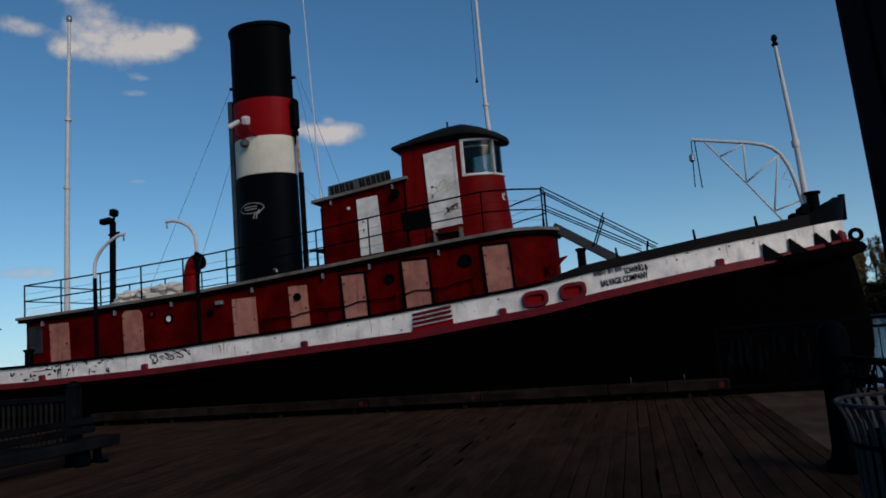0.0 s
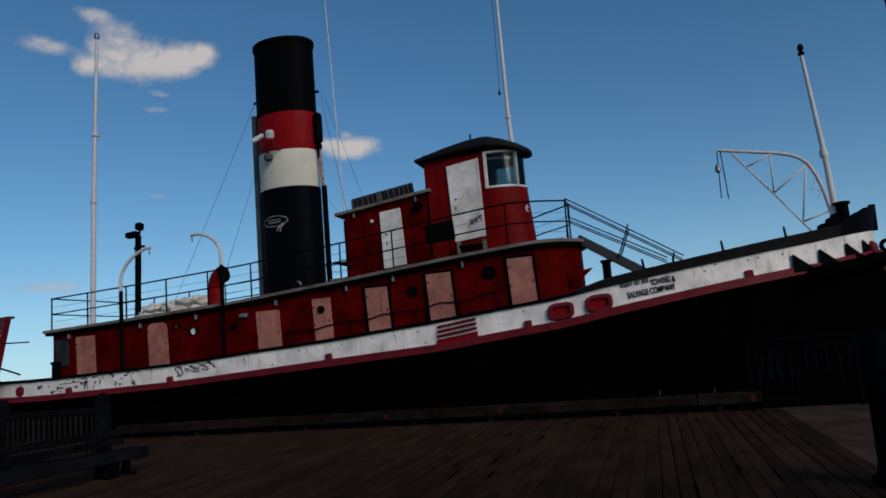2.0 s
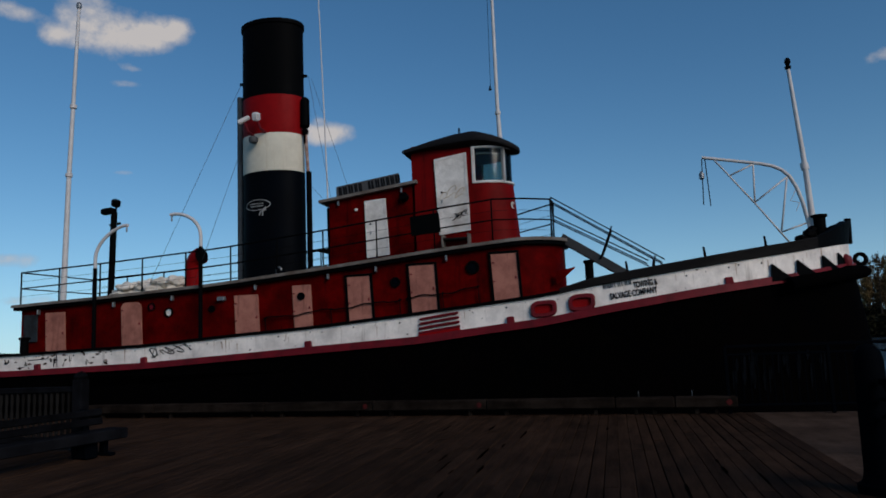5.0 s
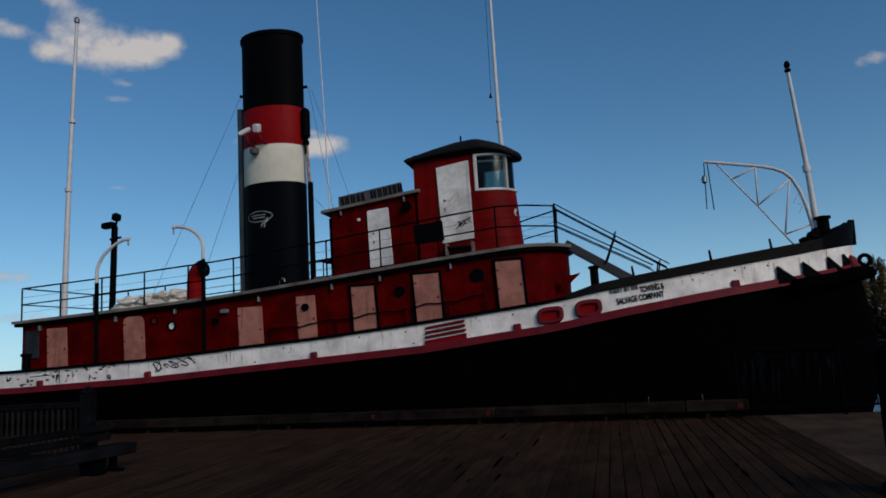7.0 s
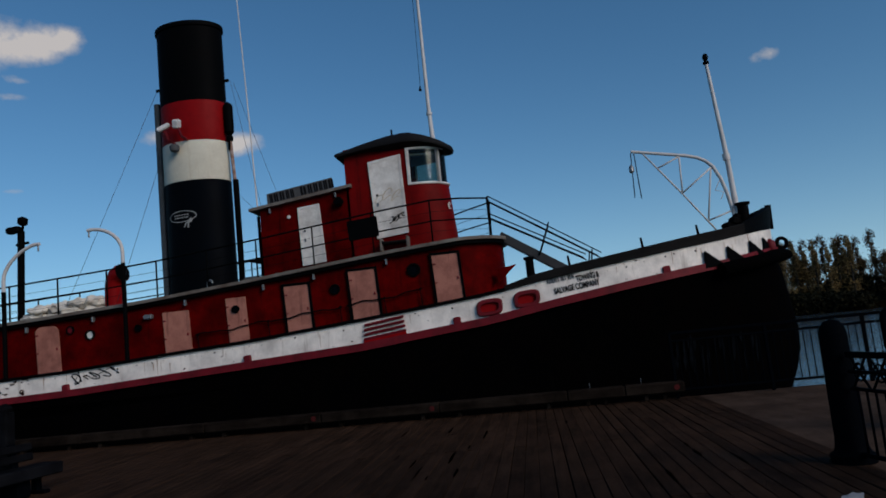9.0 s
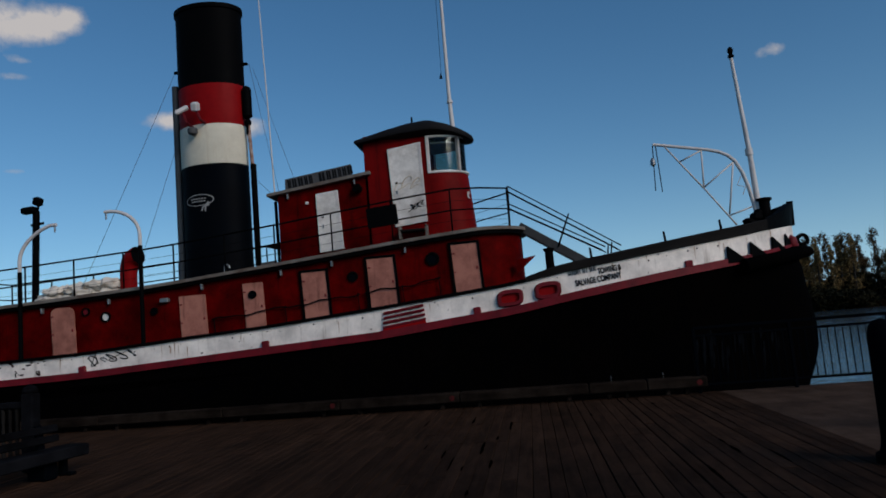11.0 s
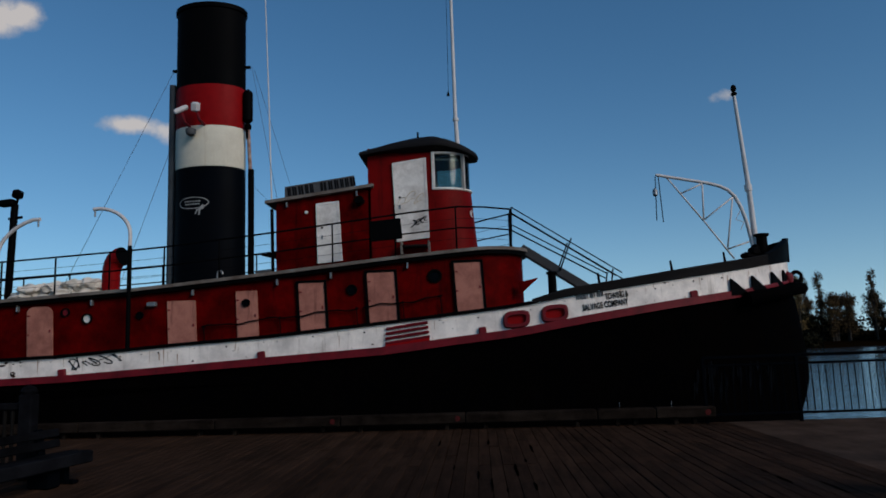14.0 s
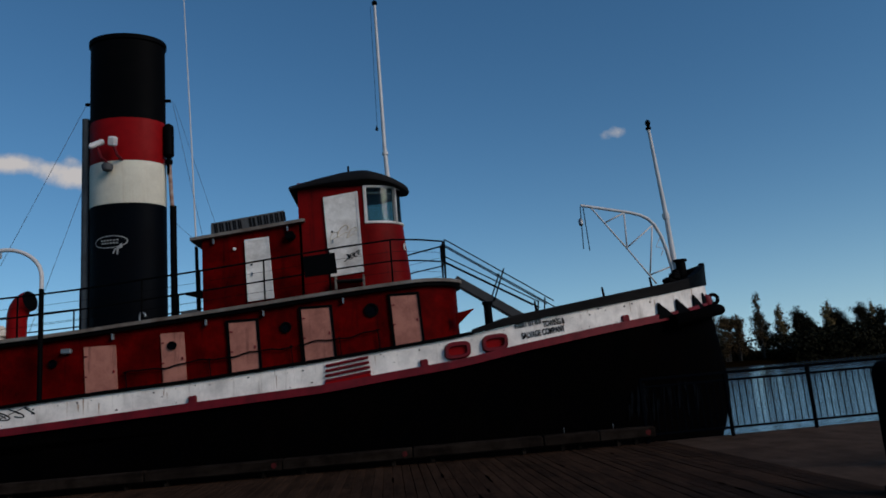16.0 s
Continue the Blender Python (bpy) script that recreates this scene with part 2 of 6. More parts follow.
M_RUST = material("rust_brown_pipe", (0.20, 0.10, 0.07), 0.8, second=(0.4, 0.36, 0.33), amount=0.8, scale=5)
M_TARP = material("white_canvas_sack", (0.62, 0.57, 0.50), 0.8, second=(0.42, 0.37, 0.31), scale=4, bump=0.3)
M_PAPER = material("white_paper", (0.30, 0.30, 0.31), 0.8)
M_BARK = material("tree_bark", (0.03, 0.026, 0.022), 0.9, scale=3)
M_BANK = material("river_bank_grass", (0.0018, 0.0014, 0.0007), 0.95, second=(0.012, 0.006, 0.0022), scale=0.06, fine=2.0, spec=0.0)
M_FARWALL = material("pale_shed_wall", (0.45, 0.45, 0.46), 0.7)
M_PIGMENT = material("black_lettering_paint", (0.008, 0.008, 0.009), 0.6, spec=0.04)
M_SIGN = material("dark_grey_sign_board", (0.065, 0.066, 0.068), 0.7, second=(0.025, 0.025, 0.025), scale=5)
M_WIRE = material("grey_wire", (0.05, 0.055, 0.06), 0.6)
M_PIPE = material("blue_grey_pipe_paint", (0.05, 0.06, 0.068), 0.5, second=(0.025, 0.028, 0.03), scale=3, spec=0.05)
M_TEAL = material("blue_grey_panel", (0.022, 0.028, 0.034), 0.5, second=(0.010, 0.008, 0.007), amount=0.8, scale=4, spec=0.05)


def leaf_material(name, a, b):
    mat = bpy.data.materials.new(name)
    mat.use_nodes = True
    n, l = mat.node_tree.nodes, mat.node_tree.links
    p = n["Principled BSDF"]
    p.inputs["Roughness"].default_value = 0.8
    p.inputs["Specular IOR Level"].default_value = 0.05
    g = n.new("ShaderNodeNewGeometry")
    mix = n.new("ShaderNodeMix")
    mix.data_type = "RGBA"
    mix.inputs["A"].default_value, mix.inputs["B"].default_value = (*a, 1), (*b, 1)
    l.new(g.outputs["Random Per Island"], mix.inputs["Factor"])
    l.new(mix.outputs["Result"], p.inputs["Base Color"])
    return mat


M_LEAFY = leaf_material("autumn_brown_leaves", (0.095, 0.058, 0.026), (0.010, 0.008, 0.005))
M_LEAFGOLD = leaf_material("autumn_yellow_leaves", (0.20, 0.13, 0.05), (0.030, 0.022, 0.010))
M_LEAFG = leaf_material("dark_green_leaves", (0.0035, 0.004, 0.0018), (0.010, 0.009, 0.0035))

M_GLASS = bpy.data.materials.new("window_glass")
M_GLASS.use_nodes = True
_n, _l = M_GLASS.node_tree.nodes, M_GLASS.node_tree.links
_n.remove(_n["Principled BSDF"])
_tr = _n.new("ShaderNodeBsdfTransparent")
_tr.inputs["Color"].default_value = (0.62, 0.68, 0.65, 1)
_gl = _n.new("ShaderNodeBsdfGlossy")
_gl.inputs["Roughness"].default_value = 0.04
_gl.inputs["Color"].default_value = (0.45, 0.50, 0.50, 1)
_fr = _n.new("ShaderNodeFresnel")
_fr.inputs["IOR"].default_value = 1.33
_mx = _n.new("ShaderNodeMixShader")
_l.new(_fr.outputs[0], _mx.inputs[0])
_l.new(_tr.outputs[0], _mx.inputs[1])
_l.new(_gl.outputs[0], _mx.inputs[2])
_l.new(_mx.outputs[0], _n["Material Output"].inputs[0])

M_WATER = bpy.data.materials.new("river_water")
M_WATER.use_nodes = True
_n, _l = M_WATER.node_tree.nodes, M_WATER.node_tree.links
_p = _n["Principled BSDF"]
_p.inputs["Base Color"].default_value = (0.03, 0.045, 0.055, 1)
_p.inputs["Roughness"].default_value = 0.12
_co = _n.new("ShaderNodeTexCoord")
_mp = _n.new("ShaderNodeMapping")
_mp.inputs["Scale"].default_value = (0.5, 1.4, 1)
_wv = _n.new("ShaderNodeTexNoise")
_wv.inputs["Scale"].default_value, _wv.inputs["Detail"].default_value = 1.3, 5
_bp = _n.new("ShaderNodeBump")
_bp.inputs["Strength"].default_value, _bp.inputs["Distance"].default_value = 0.5, 0.12
_l.new(_co.outputs["Object"], _mp.inputs[0])
_l.new(_mp.outputs[0], _wv.inputs[0])
_l.new(_wv.outputs["Fac"], _bp.inputs["Height"])
_l.new(_bp.outputs[0], _p.inputs["Normal"])


# ---------- mesh helpers ----------
def part(name, bm, mat, parent=None, label="", sharp=0.7):
    """Links a bmesh, in world coordinates, as one mesh under a thing or a part."""
    me = bpy.data.meshes.new(name)
    bm.normal_update()
    for e in bm.edges:
        if len(e.link_faces) == 2 and e.calc_face_angle(0) > sharp:
            e.smooth = False
    bm.to_mesh(me)
    bm.free()
    me.materials.append(mat)
    ob = new(name, me)
    if parent is not None:
        ob.parent = parent
        if parent.type == "EMPTY":
            ob.matrix_parent_inverse = Matrix.Translation(-parent.location)
    if label:
        tagged(ob, label)
    return ob


def thing(name, loc, label, category, group="", kind=""):
    e = new(name)
    e.empty_display_size = 0.2
    e.location = loc
    return tagged(e, label, category, group, kind)


def box(bm, c, s, rot=None, bevel=0.0):
    """A box with centre c and sides s, turned by rot (degrees), with bevelled edges."""
    m = pose(*c, *(rot or (0, 0, 0)))
    b = min(bevel, min(s) * 0.45)
    x, y, z = (v / 2 for v in s)
    if b <= 0:
        vs = [bm.verts.new(m @ Vector((i * x, j * y, k * z))) for k in (-1, 1) for i, j in ((-1, -1), (1, -1), (1, 1), (-1, 1))]
        for f in ((3, 2, 1, 0), (4, 5, 6, 7), (0, 1, 5, 4), (1, 2, 6, 5), (2, 3, 7, 6), (3, 0, 4, 7)):
            bm.faces.new([vs[k] for k in f])
        return
    rings = []
    for zz, ins in ((-z, b), (-z + b, 0), (z - b, 0), (z, b)):
        X, Y = x - ins, y - ins
        c8 = b * 0.6
        pts = [(-X + c8, -Y), (X - c8, -Y), (X, -Y + c8), (X, Y - c8), (X - c8, Y), (-X + c8, Y), (-X, Y - c8), (-X, -Y + c8)]
        rings.append([bm.verts.new(m @ Vector((px, py, zz))) for px, py in pts])
    for a, d in zip(rings, rings[1:]):
        for k in range(8):
            bm.faces.new((a[k], a[(k + 1) % 8], d[(k + 1) % 8], d[k]))
    bm.faces.new(rings[0][::-1])
    bm.faces.new(rings[-1])


def tube(bm, pts, r, n=8, r2=None, caps=True):
    """A round bar along pts; r2: its radius at the far end."""
    pts = [Vector(p) for p in pts]
    rings, side = [], None
    for k, p in enumerate(pts):
        d = ((pts[k + 1] - p) if k + 1 < len(pts) else (p - pts[k - 1])).normalized()
        if 0 < k < len(pts) - 1:
            d = ((pts[k + 1] - p).normalized() + (p - pts[k - 1]).normalized()).normalized()
        if side is None:
            side = d.orthogonal().normalized()
        side = (side - d * side.dot(d)).normalized()
        up = d.cross(side)
        rad = r if r2 is None else r + (r2 - r) * k / (len(pts) - 1)
        rings.append([bm.verts.new(p + rad * (math.cos(a) * side + math.sin(a) * up)) for a in (2 * math.pi * j / n for j in range(n))])
    for a, b in zip(rings, rings[1:]):
        for j in range(n):
            f = bm.faces.new((a[j], a[(j + 1) % n], b[(j + 1) % n], b[j]))
            f.smooth = True
    if caps:
        bm.faces.new(rings[0][::-1])
        bm.faces.new(rings[-1])


def lathe(bm, c, prof, n=24, sx=1.0, sy=1.0, close=True):
    """A turned form about the upright through c; prof: radius and height, from below."""
    rings = [[bm.verts.new((c[0] + sx * r * math.cos(a), c[1] + sy * r * math.sin(a), c[2] + z)) for a in (2 * math.pi * k / n for k in range(n))] for r, z in prof]
    for a, b in zip(rings, rings[1:]):
        for k in range(n):
            f = bm.faces.new((a[k], a[(k + 1) % n], b[(k + 1) % n], b[k]))
            f.smooth = True
    if close:
        bm.faces.new(rings[0][::-1])
        bm.faces.new(rings[-1])


def prism(bm, outline, z0, z1):
    """Upright walls on a closed outline of (x, y), from z0 to z1 (numbers, or functions of x), with top and bottom."""
    f0 = z0 if callable(z0) else (lambda x: z0)
    f1 = z1 if callable(z1) else (lambda x: z1)
    a = [bm.verts.new((x, y, f0(x))) for x, y in outline]
    b = [bm.verts.new((x, y, f1(x))) for x, y in outline]
    k = len(outline)
    for j in range(k):
        bm.faces.new((a[j], a[(j + 1) % k], b[(j + 1) % k], b[j]))
    bm.faces.new(a[::-1])
    bm.faces.new(b)


def lerp(table, x):
    return float(np.interp(x, [t[0] for t in table], [t[1] for t in table]))

# ---------- ground, water, dock ----------
WATER_Z = -1.25
bm = bmesh.new()
prism(bm, [(-3000, -400), (3000, -400), (3000, 3500), (-3000, 3500)], WATER_Z - 3, WATER_Z)
water = tagged(part("water", bm, M_WATER), "rippled blue-grey river water", "river", kind="structure")


def bank_edge(x):
    return 128 + 0.10 * (x - 60) + 3 * math.sin(x * 0.07) + 1.5 * math.sin(x * 0.19 + 1) if x > -40 else 128 - 10 + (-40 - x) * 2.2


bm = bmesh.new()
rows = []
for x in np.linspace(-400, 700, 90):
    e = bank_edge(x)
    rows.append([bm.verts.new((x, e + d, z + (0.35 * noise.noise((x * 0.2, d * 0.2, 0)) if 0 < d < 300 else 0))) for d, z in ((-2, -2.6), (0, WATER_Z - 0.1), (3, -0.6), (9, -0.1), (30, 0.6), (90, 1.2), (2500, 2.0))])
for a, b in zip(rows, rows[1:]):
    for k in range(6):
        bm.faces.new((a[k], b[k], b[k + 1], a[k + 1])).smooth = True
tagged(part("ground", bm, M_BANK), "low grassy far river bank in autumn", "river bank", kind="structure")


def edge_y(x):
    """The dock's outer edge."""
    return 13.05 - 0.055 * (x - 1.45) if x < 1.45 else 13.05


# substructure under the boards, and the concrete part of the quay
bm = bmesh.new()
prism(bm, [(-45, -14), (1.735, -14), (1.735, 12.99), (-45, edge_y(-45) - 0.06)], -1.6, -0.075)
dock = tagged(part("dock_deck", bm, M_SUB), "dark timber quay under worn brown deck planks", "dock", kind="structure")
bm = bmesh.new()
prism(bm, [(1.74, -14), (40, -14), (40, 13.1), (1.74, 13.05)], -1.6, -0.01)
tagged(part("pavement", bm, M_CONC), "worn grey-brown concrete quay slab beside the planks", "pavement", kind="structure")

# ---------- the tugboat ----------
CY = 16.55
TOPW = [(-19, 1.54), (-14.9, 1.50), (-11, 1.60), (-8.8, 1.74), (-7, 1.83), (-4.4, 2.03), (-1.8, 2.27), (-0.7, 2.44), (1.2, 2.68), (3.0, 2.91), (4.7, 3.20)]
REDT = [(-19, 1.14), (-14.9, 1.11), (-11, 1.20), (-8.8, 1.31), (-7, 1.41), (-4.4, 1.54), (-3.2, 1.67), (-1.8, 1.80), (-0.7, 1.98), (1.2, 2.24), (3.0, 2.46), (4.7, 2.74)]
REDB = [(x, z - (0.14 if x < -8 else 0.155)) for x, z in REDT]
BOW, STERN = 4.57, -19.0


def beam(x):
    """Half the hull's width at the rail."""
    if x > -0.9:
        return 2.5 * max(0.0, 1 - ((x + 0.9) / (BOW + 0.9)) ** 2.3) ** 0.62
    if x < -14.6:
        return 2.5 * max(0.0, 1 - ((-14.6 - x) / (-14.6 - STERN)) ** 2.2) ** 0.5
    return 2.5


STATIONS = [BOW - (BOW + 0.9) * (1 - math.cos(t)) for t in np.linspace(0, math.pi / 2, 22)] + list(np.linspace(-1.5, -14.2, 26)) + [STERN + (-14.6 - STERN) * (1 - math.sin(t)) for t in np.linspace(0, math.pi / 2, 12)]


def side_band(bm, levels, out=0.0, inward=0.05, lo=-99, hi=99, wrap=True):
    """A plated band round the hull; levels: functions of x for the height, top first."""
    st = [x for x in STATIONS if lo <= x <= hi]
    loop = [(x, -1) for x in st[::-1]] + [(x, 1) for x in st] if wrap else [(x, -1) for x in st[::-1]]
    outer, inner = [], []
    for x, s in loop:
        b = beam(x)
        xo = x + (out if x > BOW - 0.02 else (-out if x < STERN + 0.02 else 0))
        y = CY + s * (b + out)
        yi = CY + s * max(b - inward, 0)
        outer.append([bm.verts.new((xo, y, f(x))) for f in levels])
        inner.append([bm.verts.new((x - (inward if x > BOW - 0.4 else 0), yi, f(x))) for f in (levels[0], levels[-1])])
    k = len(loop)
    for j in range(k if wrap else k - 1):
        a, b = outer[j], outer[(j + 1) % k]
        for q in range(len(levels) - 1):
            bm.faces.new((a[q], a[q + 1], b[q + 1], b[q])).smooth = True
        c, d = inner[j], inner[(j + 1) % k]
        bm.faces.new((a[0], b[0], d[0], c[0]))
        bm.faces.new((a[-1], c[1], d[1], b[-1]))
        bm.faces.new((c[0], d[0], d[1], c[1]))
    if not wrap:
        for j in (0, -1):
            bm.faces.new((*outer[j], inner[j][1], inner[j][0]) if j else (inner[j][0], inner[j][1], *outer[j][::-1]))


tug = thing("tugboat", (-6, CY, WATER_Z), "old steam tugboat with black hull, white bulwark and red deckhouse", "tugboat")
zw, zr, zb = (lambda x: lerp(TOPW, x)), (lambda x: lerp(REDT, x)), (lambda x: lerp(REDB, x))

# black hull below the rubbing strake
bm = bmesh.new()
rings = []
for x, s in [(x, -1) for x in STATIONS[::-1]] + [(x, 1) for x in STATIONS]:
    b, top = beam(x), lerp(REDB, x)
    ring = []
    for z in (top, top - 0.35, 0.9, 0.45, 0.0, -0.5, -1.1, -1.9, -2.7):
        z = min(z, top)
        d = (top - z)
        fore = max(0.0, (x + 1.5) / (BOW + 1.5))
        aft = max(0.0, (-13.5 - x) / 5.5)
        sh = max(0.05, 1 - 0.03 * d - 0.17 * fore * min(d, 2.0) - 0.02 * max(0, -z) ** 2 - 0.12 * aft * d)
        xx = x
        if x > 3.2:
            xx = x + (x - 3.2) / (BOW - 3.2) * (0.10 * min(1, d / 0.3) + 0.18 * math.exp(-((z - 0.75) / 0.75) ** 2) - 0.30 * max(0.0, 0.25 - z) ** 1.3)
        if x < -16:
            xx = x + 0.9 * max(0, d - 0.4) * (-16 - x) / 3
        ring.append(bm.verts.new((xx, CY + s * b * sh, z)))
    rings.append(ring)
k = len(rings)
for j in range(k):
    a, b = rings[j], rings[(j + 1) % k]
    for q in range(8):
        if (a[q].co - a[q + 1].co).length > 1e-4 or (b[q].co - b[q + 1].co).length > 1e-4:
            bm.faces.new((a[q], a[q + 1], b[q + 1], b[q])).smooth = True
bmesh.ops.remove_doubles(bm, verts=bm.verts, dist=0.004)
part("hull", bm, M_HULLB, tug, "black tarred riveted hull plating")
# pale upright streaks low on the bow plating
bm = bmesh.new()
rs_ = random.Random(31)
for k in range(26):
    x = 1.7 + 2.1 * rs_.random()
    z1 = rs_.uniform(0.55, 1.05)
    z0 = z1 - rs_.uniform(0.2, 0.6)
    q = []
    for z, w_ in ((z1, 0.4), ((z0 + z1) / 2, 1.0), (z0, 0.3)):
        d_ = lerp(REDB, x) - z
        s_ = 1 - 0.03 * d_ - 0.17 * max(0.0, (x + 1.5) / (BOW + 1.5)) * min(d_, 2.0)
        q.append((x, CY - beam(x) * s_ - 0.05, z, 0.028 * w_ * rs_.uniform(0.5, 1.4)))
    left = [bm.verts.new((a - w_, b, c)) for a, b, c, w_ in q]
    right = [bm.verts.new((a + w_, b, c)) for a, b, c, w_ in q]
    for j in (0, 1):
        bm.faces.new((left[j], left[j + 1], right[j + 1], right[j]))
tagged(part("hull_streak", bm, material("pale_streak_paint", (0.0045, 0.0058, 0.0078), 0.9, second=(0.001, 0.0012, 0.0016), amount=0.9, scale=7, spec=0.01), tug, "pale blue-grey upright streaks"), kind="stuff")

bm = bmesh.new()
side_band(bm, [lambda x: zw(x) - 0.04, lambda x: (zw(x) + zr(x)) / 2, lambda x: zr(x) - 0.03], 0.0, 0.07)
bulwark = part("bulwark", bm, M_HULLW, tug, "weathered white bulwark with rust streaks")
bm = bmesh.new()
side_band(bm, [zr, lambda x: zr(x) - 0.03, lambda x: zb(x) + 0.03, zb], 0.075, 0.02)
part("rubbing_strake", bm, M_DRED, tug, "dark red rubbing strake")
bm = bmesh.new()
side_band(bm, [lambda x: zw(x) + 0.02, lambda x: zw(x) - 0.045], 0.05, 0.12, hi=-1.2, wrap=False)
part("cap_rail", bm, M_BLACK, tug, "black cap rail")
# raised dark timber rail of the forecastle
fr = lambda x: zw(x) + lerp([(-1.9, 0.01), (-0.9, 0.13), (1, 0.15), (3.6, 0.19)], x)  # noqa: E731
for s in (-1, 1):
    bm = bmesh.new()
    st = [x for x in STATIONS if -1.9 <= x <= 3.7]
    a, b = [], []
    for x in st:
        y0, y1 = CY + s * (beam(x) + 0.07), CY + s * max(beam(x) - 0.2, 0.02)
        a.append([bm.verts.new(v) for v in ((x, y0, zw(x) - 0.03), (x, y0, fr(x) - 0.03), (x, y0 - s * 0.03, fr(x)), (x, y1, fr(x)), (x, y1, zw(x) - 0.03))])
    for p, q in zip(a, a[1:]):
        for j in range(5):
            bm.faces.new((p[j], q[j], q[(j + 1) % 5], p[(j + 1) % 5]))
    for e in (a[0], a[-1]):
        bm.faces.new(e)
    bmesh.ops.recalc_face_normals(bm, faces=bm.faces)
    part("forecastle_rail", bm, M_WOODD, tug, "thick dark weathered timber rail")
# black plated stem head
bm = bmesh.new()
st = [x for x in STATIONS if x >= 3.6]
loop = [(x, -1) for x in st[::-1]] + [(x, 1) for x in st[1:]]
top = lambda x: lerp([(3.6, 3.24), (3.9, 3.30), (4.45, 3.62), (4.7, 3.66)], x)  # noqa: E731
lo = [bm.verts.new((x, CY + s * (beam(x) + 0.012), zw(x) - 0.05)) for x, s in loop]
hi = [bm.verts.new((x + 0.08 * (x - 3.6), CY + s * (beam(x) * 0.97 + 0.008), top(x))) for x, s in loop]
li = [bm.verts.new((x - 0.08, CY + s * beam(x) * 0.85, zw(x) - 0.05)) for x, s in loop]
hi2 = [bm.verts.new((x - 0.08, CY + s * beam(x) * 0.85, top(x))) for x, s in loop]
for j in range(len(loop) - 1):
    for p, q in ((lo, hi), (hi, hi2), (hi2, li), (li, lo)):
        bm.faces.new((p[j], p[j + 1], q[j + 1], q[j]))
bmesh.ops.recalc_face_normals(bm, faces=bm.faces)
part("stem_plating", bm, M_BLACK, tug, "black stem head plating")
bm = bmesh.new()
tube(bm, [(BOW + 0.05, CY, 3.70), (BOW + 0.03, CY, 3.15)], 0.07, 10)
part("stem_post", bm, M_BLACK, tug)
# weather deck
bm = bmesh.new()
vs = []
for x, s in [(x, -1) for x in STATIONS[::-1]] + [(x, 1) for x in STATIONS]:
    vs.append((x, CY + s * max(beam(x) - 0.05, 0.0), zw(x) - 0.62))
L = len(STATIONS)
vv = [bm.verts.new(v) for v in vs]
for j in range(L - 1):
    bm.faces.new((vv[j], vv[j + 1], vv[2 * L - 2 - j], vv[2 * L - 1 - j]))
bmesh.ops.remove_doubles(bm, verts=bm.verts, dist=0.002)
part("main_deck", bm, M_WOODD, tug, "dark timber main deck")

# deckhouse: straight sides and a round front
HALF = 1.22
DX0, DFRONT = -15.8, -2.72


def round_front(x0, xc, half, n=20, square_stern=True):
    """Outline with a straight stern at x0 and a half-round front about xc; anticlockwise from above."""
    pts = [(x0, CY - half)]
    pts += [(xc + half * math.sin(a), CY - half * math.cos(a)) for a in (math.pi * k / n for k in range(n + 1))]
    pts += [(x0, CY + half)]
    return pts


ROOFZ = [(-16.1, 2.80), (-13.2, 2.90), (-9.9, 3.05), (-6.85, 3.29), (-4.05, 3.53), (-2.35, 3.64), (-1.3, 3.66)]


def densify(outline, step=0.8):
    out = []
    for (ax, ay), (bx, by) in zip(outline, outline[1:] + outline[:1]):
        k = max(1, int(math.hypot(bx - ax, by - ay) / step))
        out += [(ax + (bx - ax) * j / k, ay + (by - ay) * j / k) for j in range(k)]
    return out


def roof_slab(bm, outline, z0, z1):
    """A slab over an outline mirrored about the keel line, in strips across."""
    half = len(outline) // 2
    prism_top = [bm.verts.new((x, y, z1(x))) for x, y in outline]
    prism_bot = [bm.verts.new((x, y, z0(x))) for x, y in outline]
    k = len(outline)
    for j in range(k):
        bm.faces.new((prism_bot[j], prism_bot[(j + 1) % k], prism_top[(j + 1) % k], prism_top[j]))
    for j in range(half - 1 + k % 2):
        a, b, c, d = j, j + 1, k - 2 - j, k - 1 - j
        q = [a, b, c, d] if b != c else [a, b, d]
        bm.faces.new([prism_top[i] for i in q])
        bm.faces.new([prism_bot[i] for i in q[::-1]])


def mirrored(x0, xc, half, step=0.8, n=20, rx=None):
    low = [(x0 + (xc - x0) * k / max(1, int((xc - x0) / step)), CY - half) for k in range(max(1, int((xc - x0) / step)))]
    arc = [(xc + (rx or half) * math.sin(a), CY - half * math.cos(a)) for a in (math.pi * k / n for k in range(n + 1))]
    return low + arc + [(x, 2 * CY - y) for x, y in low[::-1]]


bm = bmesh.new()
roof_slab(bm, mirrored(DX0, DFRONT, HALF), lambda x: zw(x) - 0.7, lambda x: lerp(ROOFZ, x) - 0.07)
for f in bm.faces:
    if abs(f.normal.z) < 0.5 and f.calc_center_median().x > DFRONT:
        f.smooth = True
house = part("deckhouse", bm, M_RED, tug, "long red painted deckhouse with boarded doors")
bm = bmesh.new()
roof_slab(bm, mirrored(DX0 - 0.2, DFRONT, HALF + 0.17), lambda x: lerp(ROOFZ, x) - 0.072, lambda x: lerp(ROOFZ, x))
part("deckhouse_roof", bm, M_ROOF, tug, "weathered grey roof edge with rust")
# added black strip that stands in for the roof edge's shade on the wall
bm = bmesh.new()
roof_slab(bm, mirrored(DX0 - 0.16, DFRONT, HALF + 0.12), lambda x: lerp(ROOFZ, x) - 0.15, lambda x: lerp(ROOFZ, x) - 0.075)
part("eave_shade_strip", bm, M_BLACK, tug, "black strip for the shade under the roof edge")

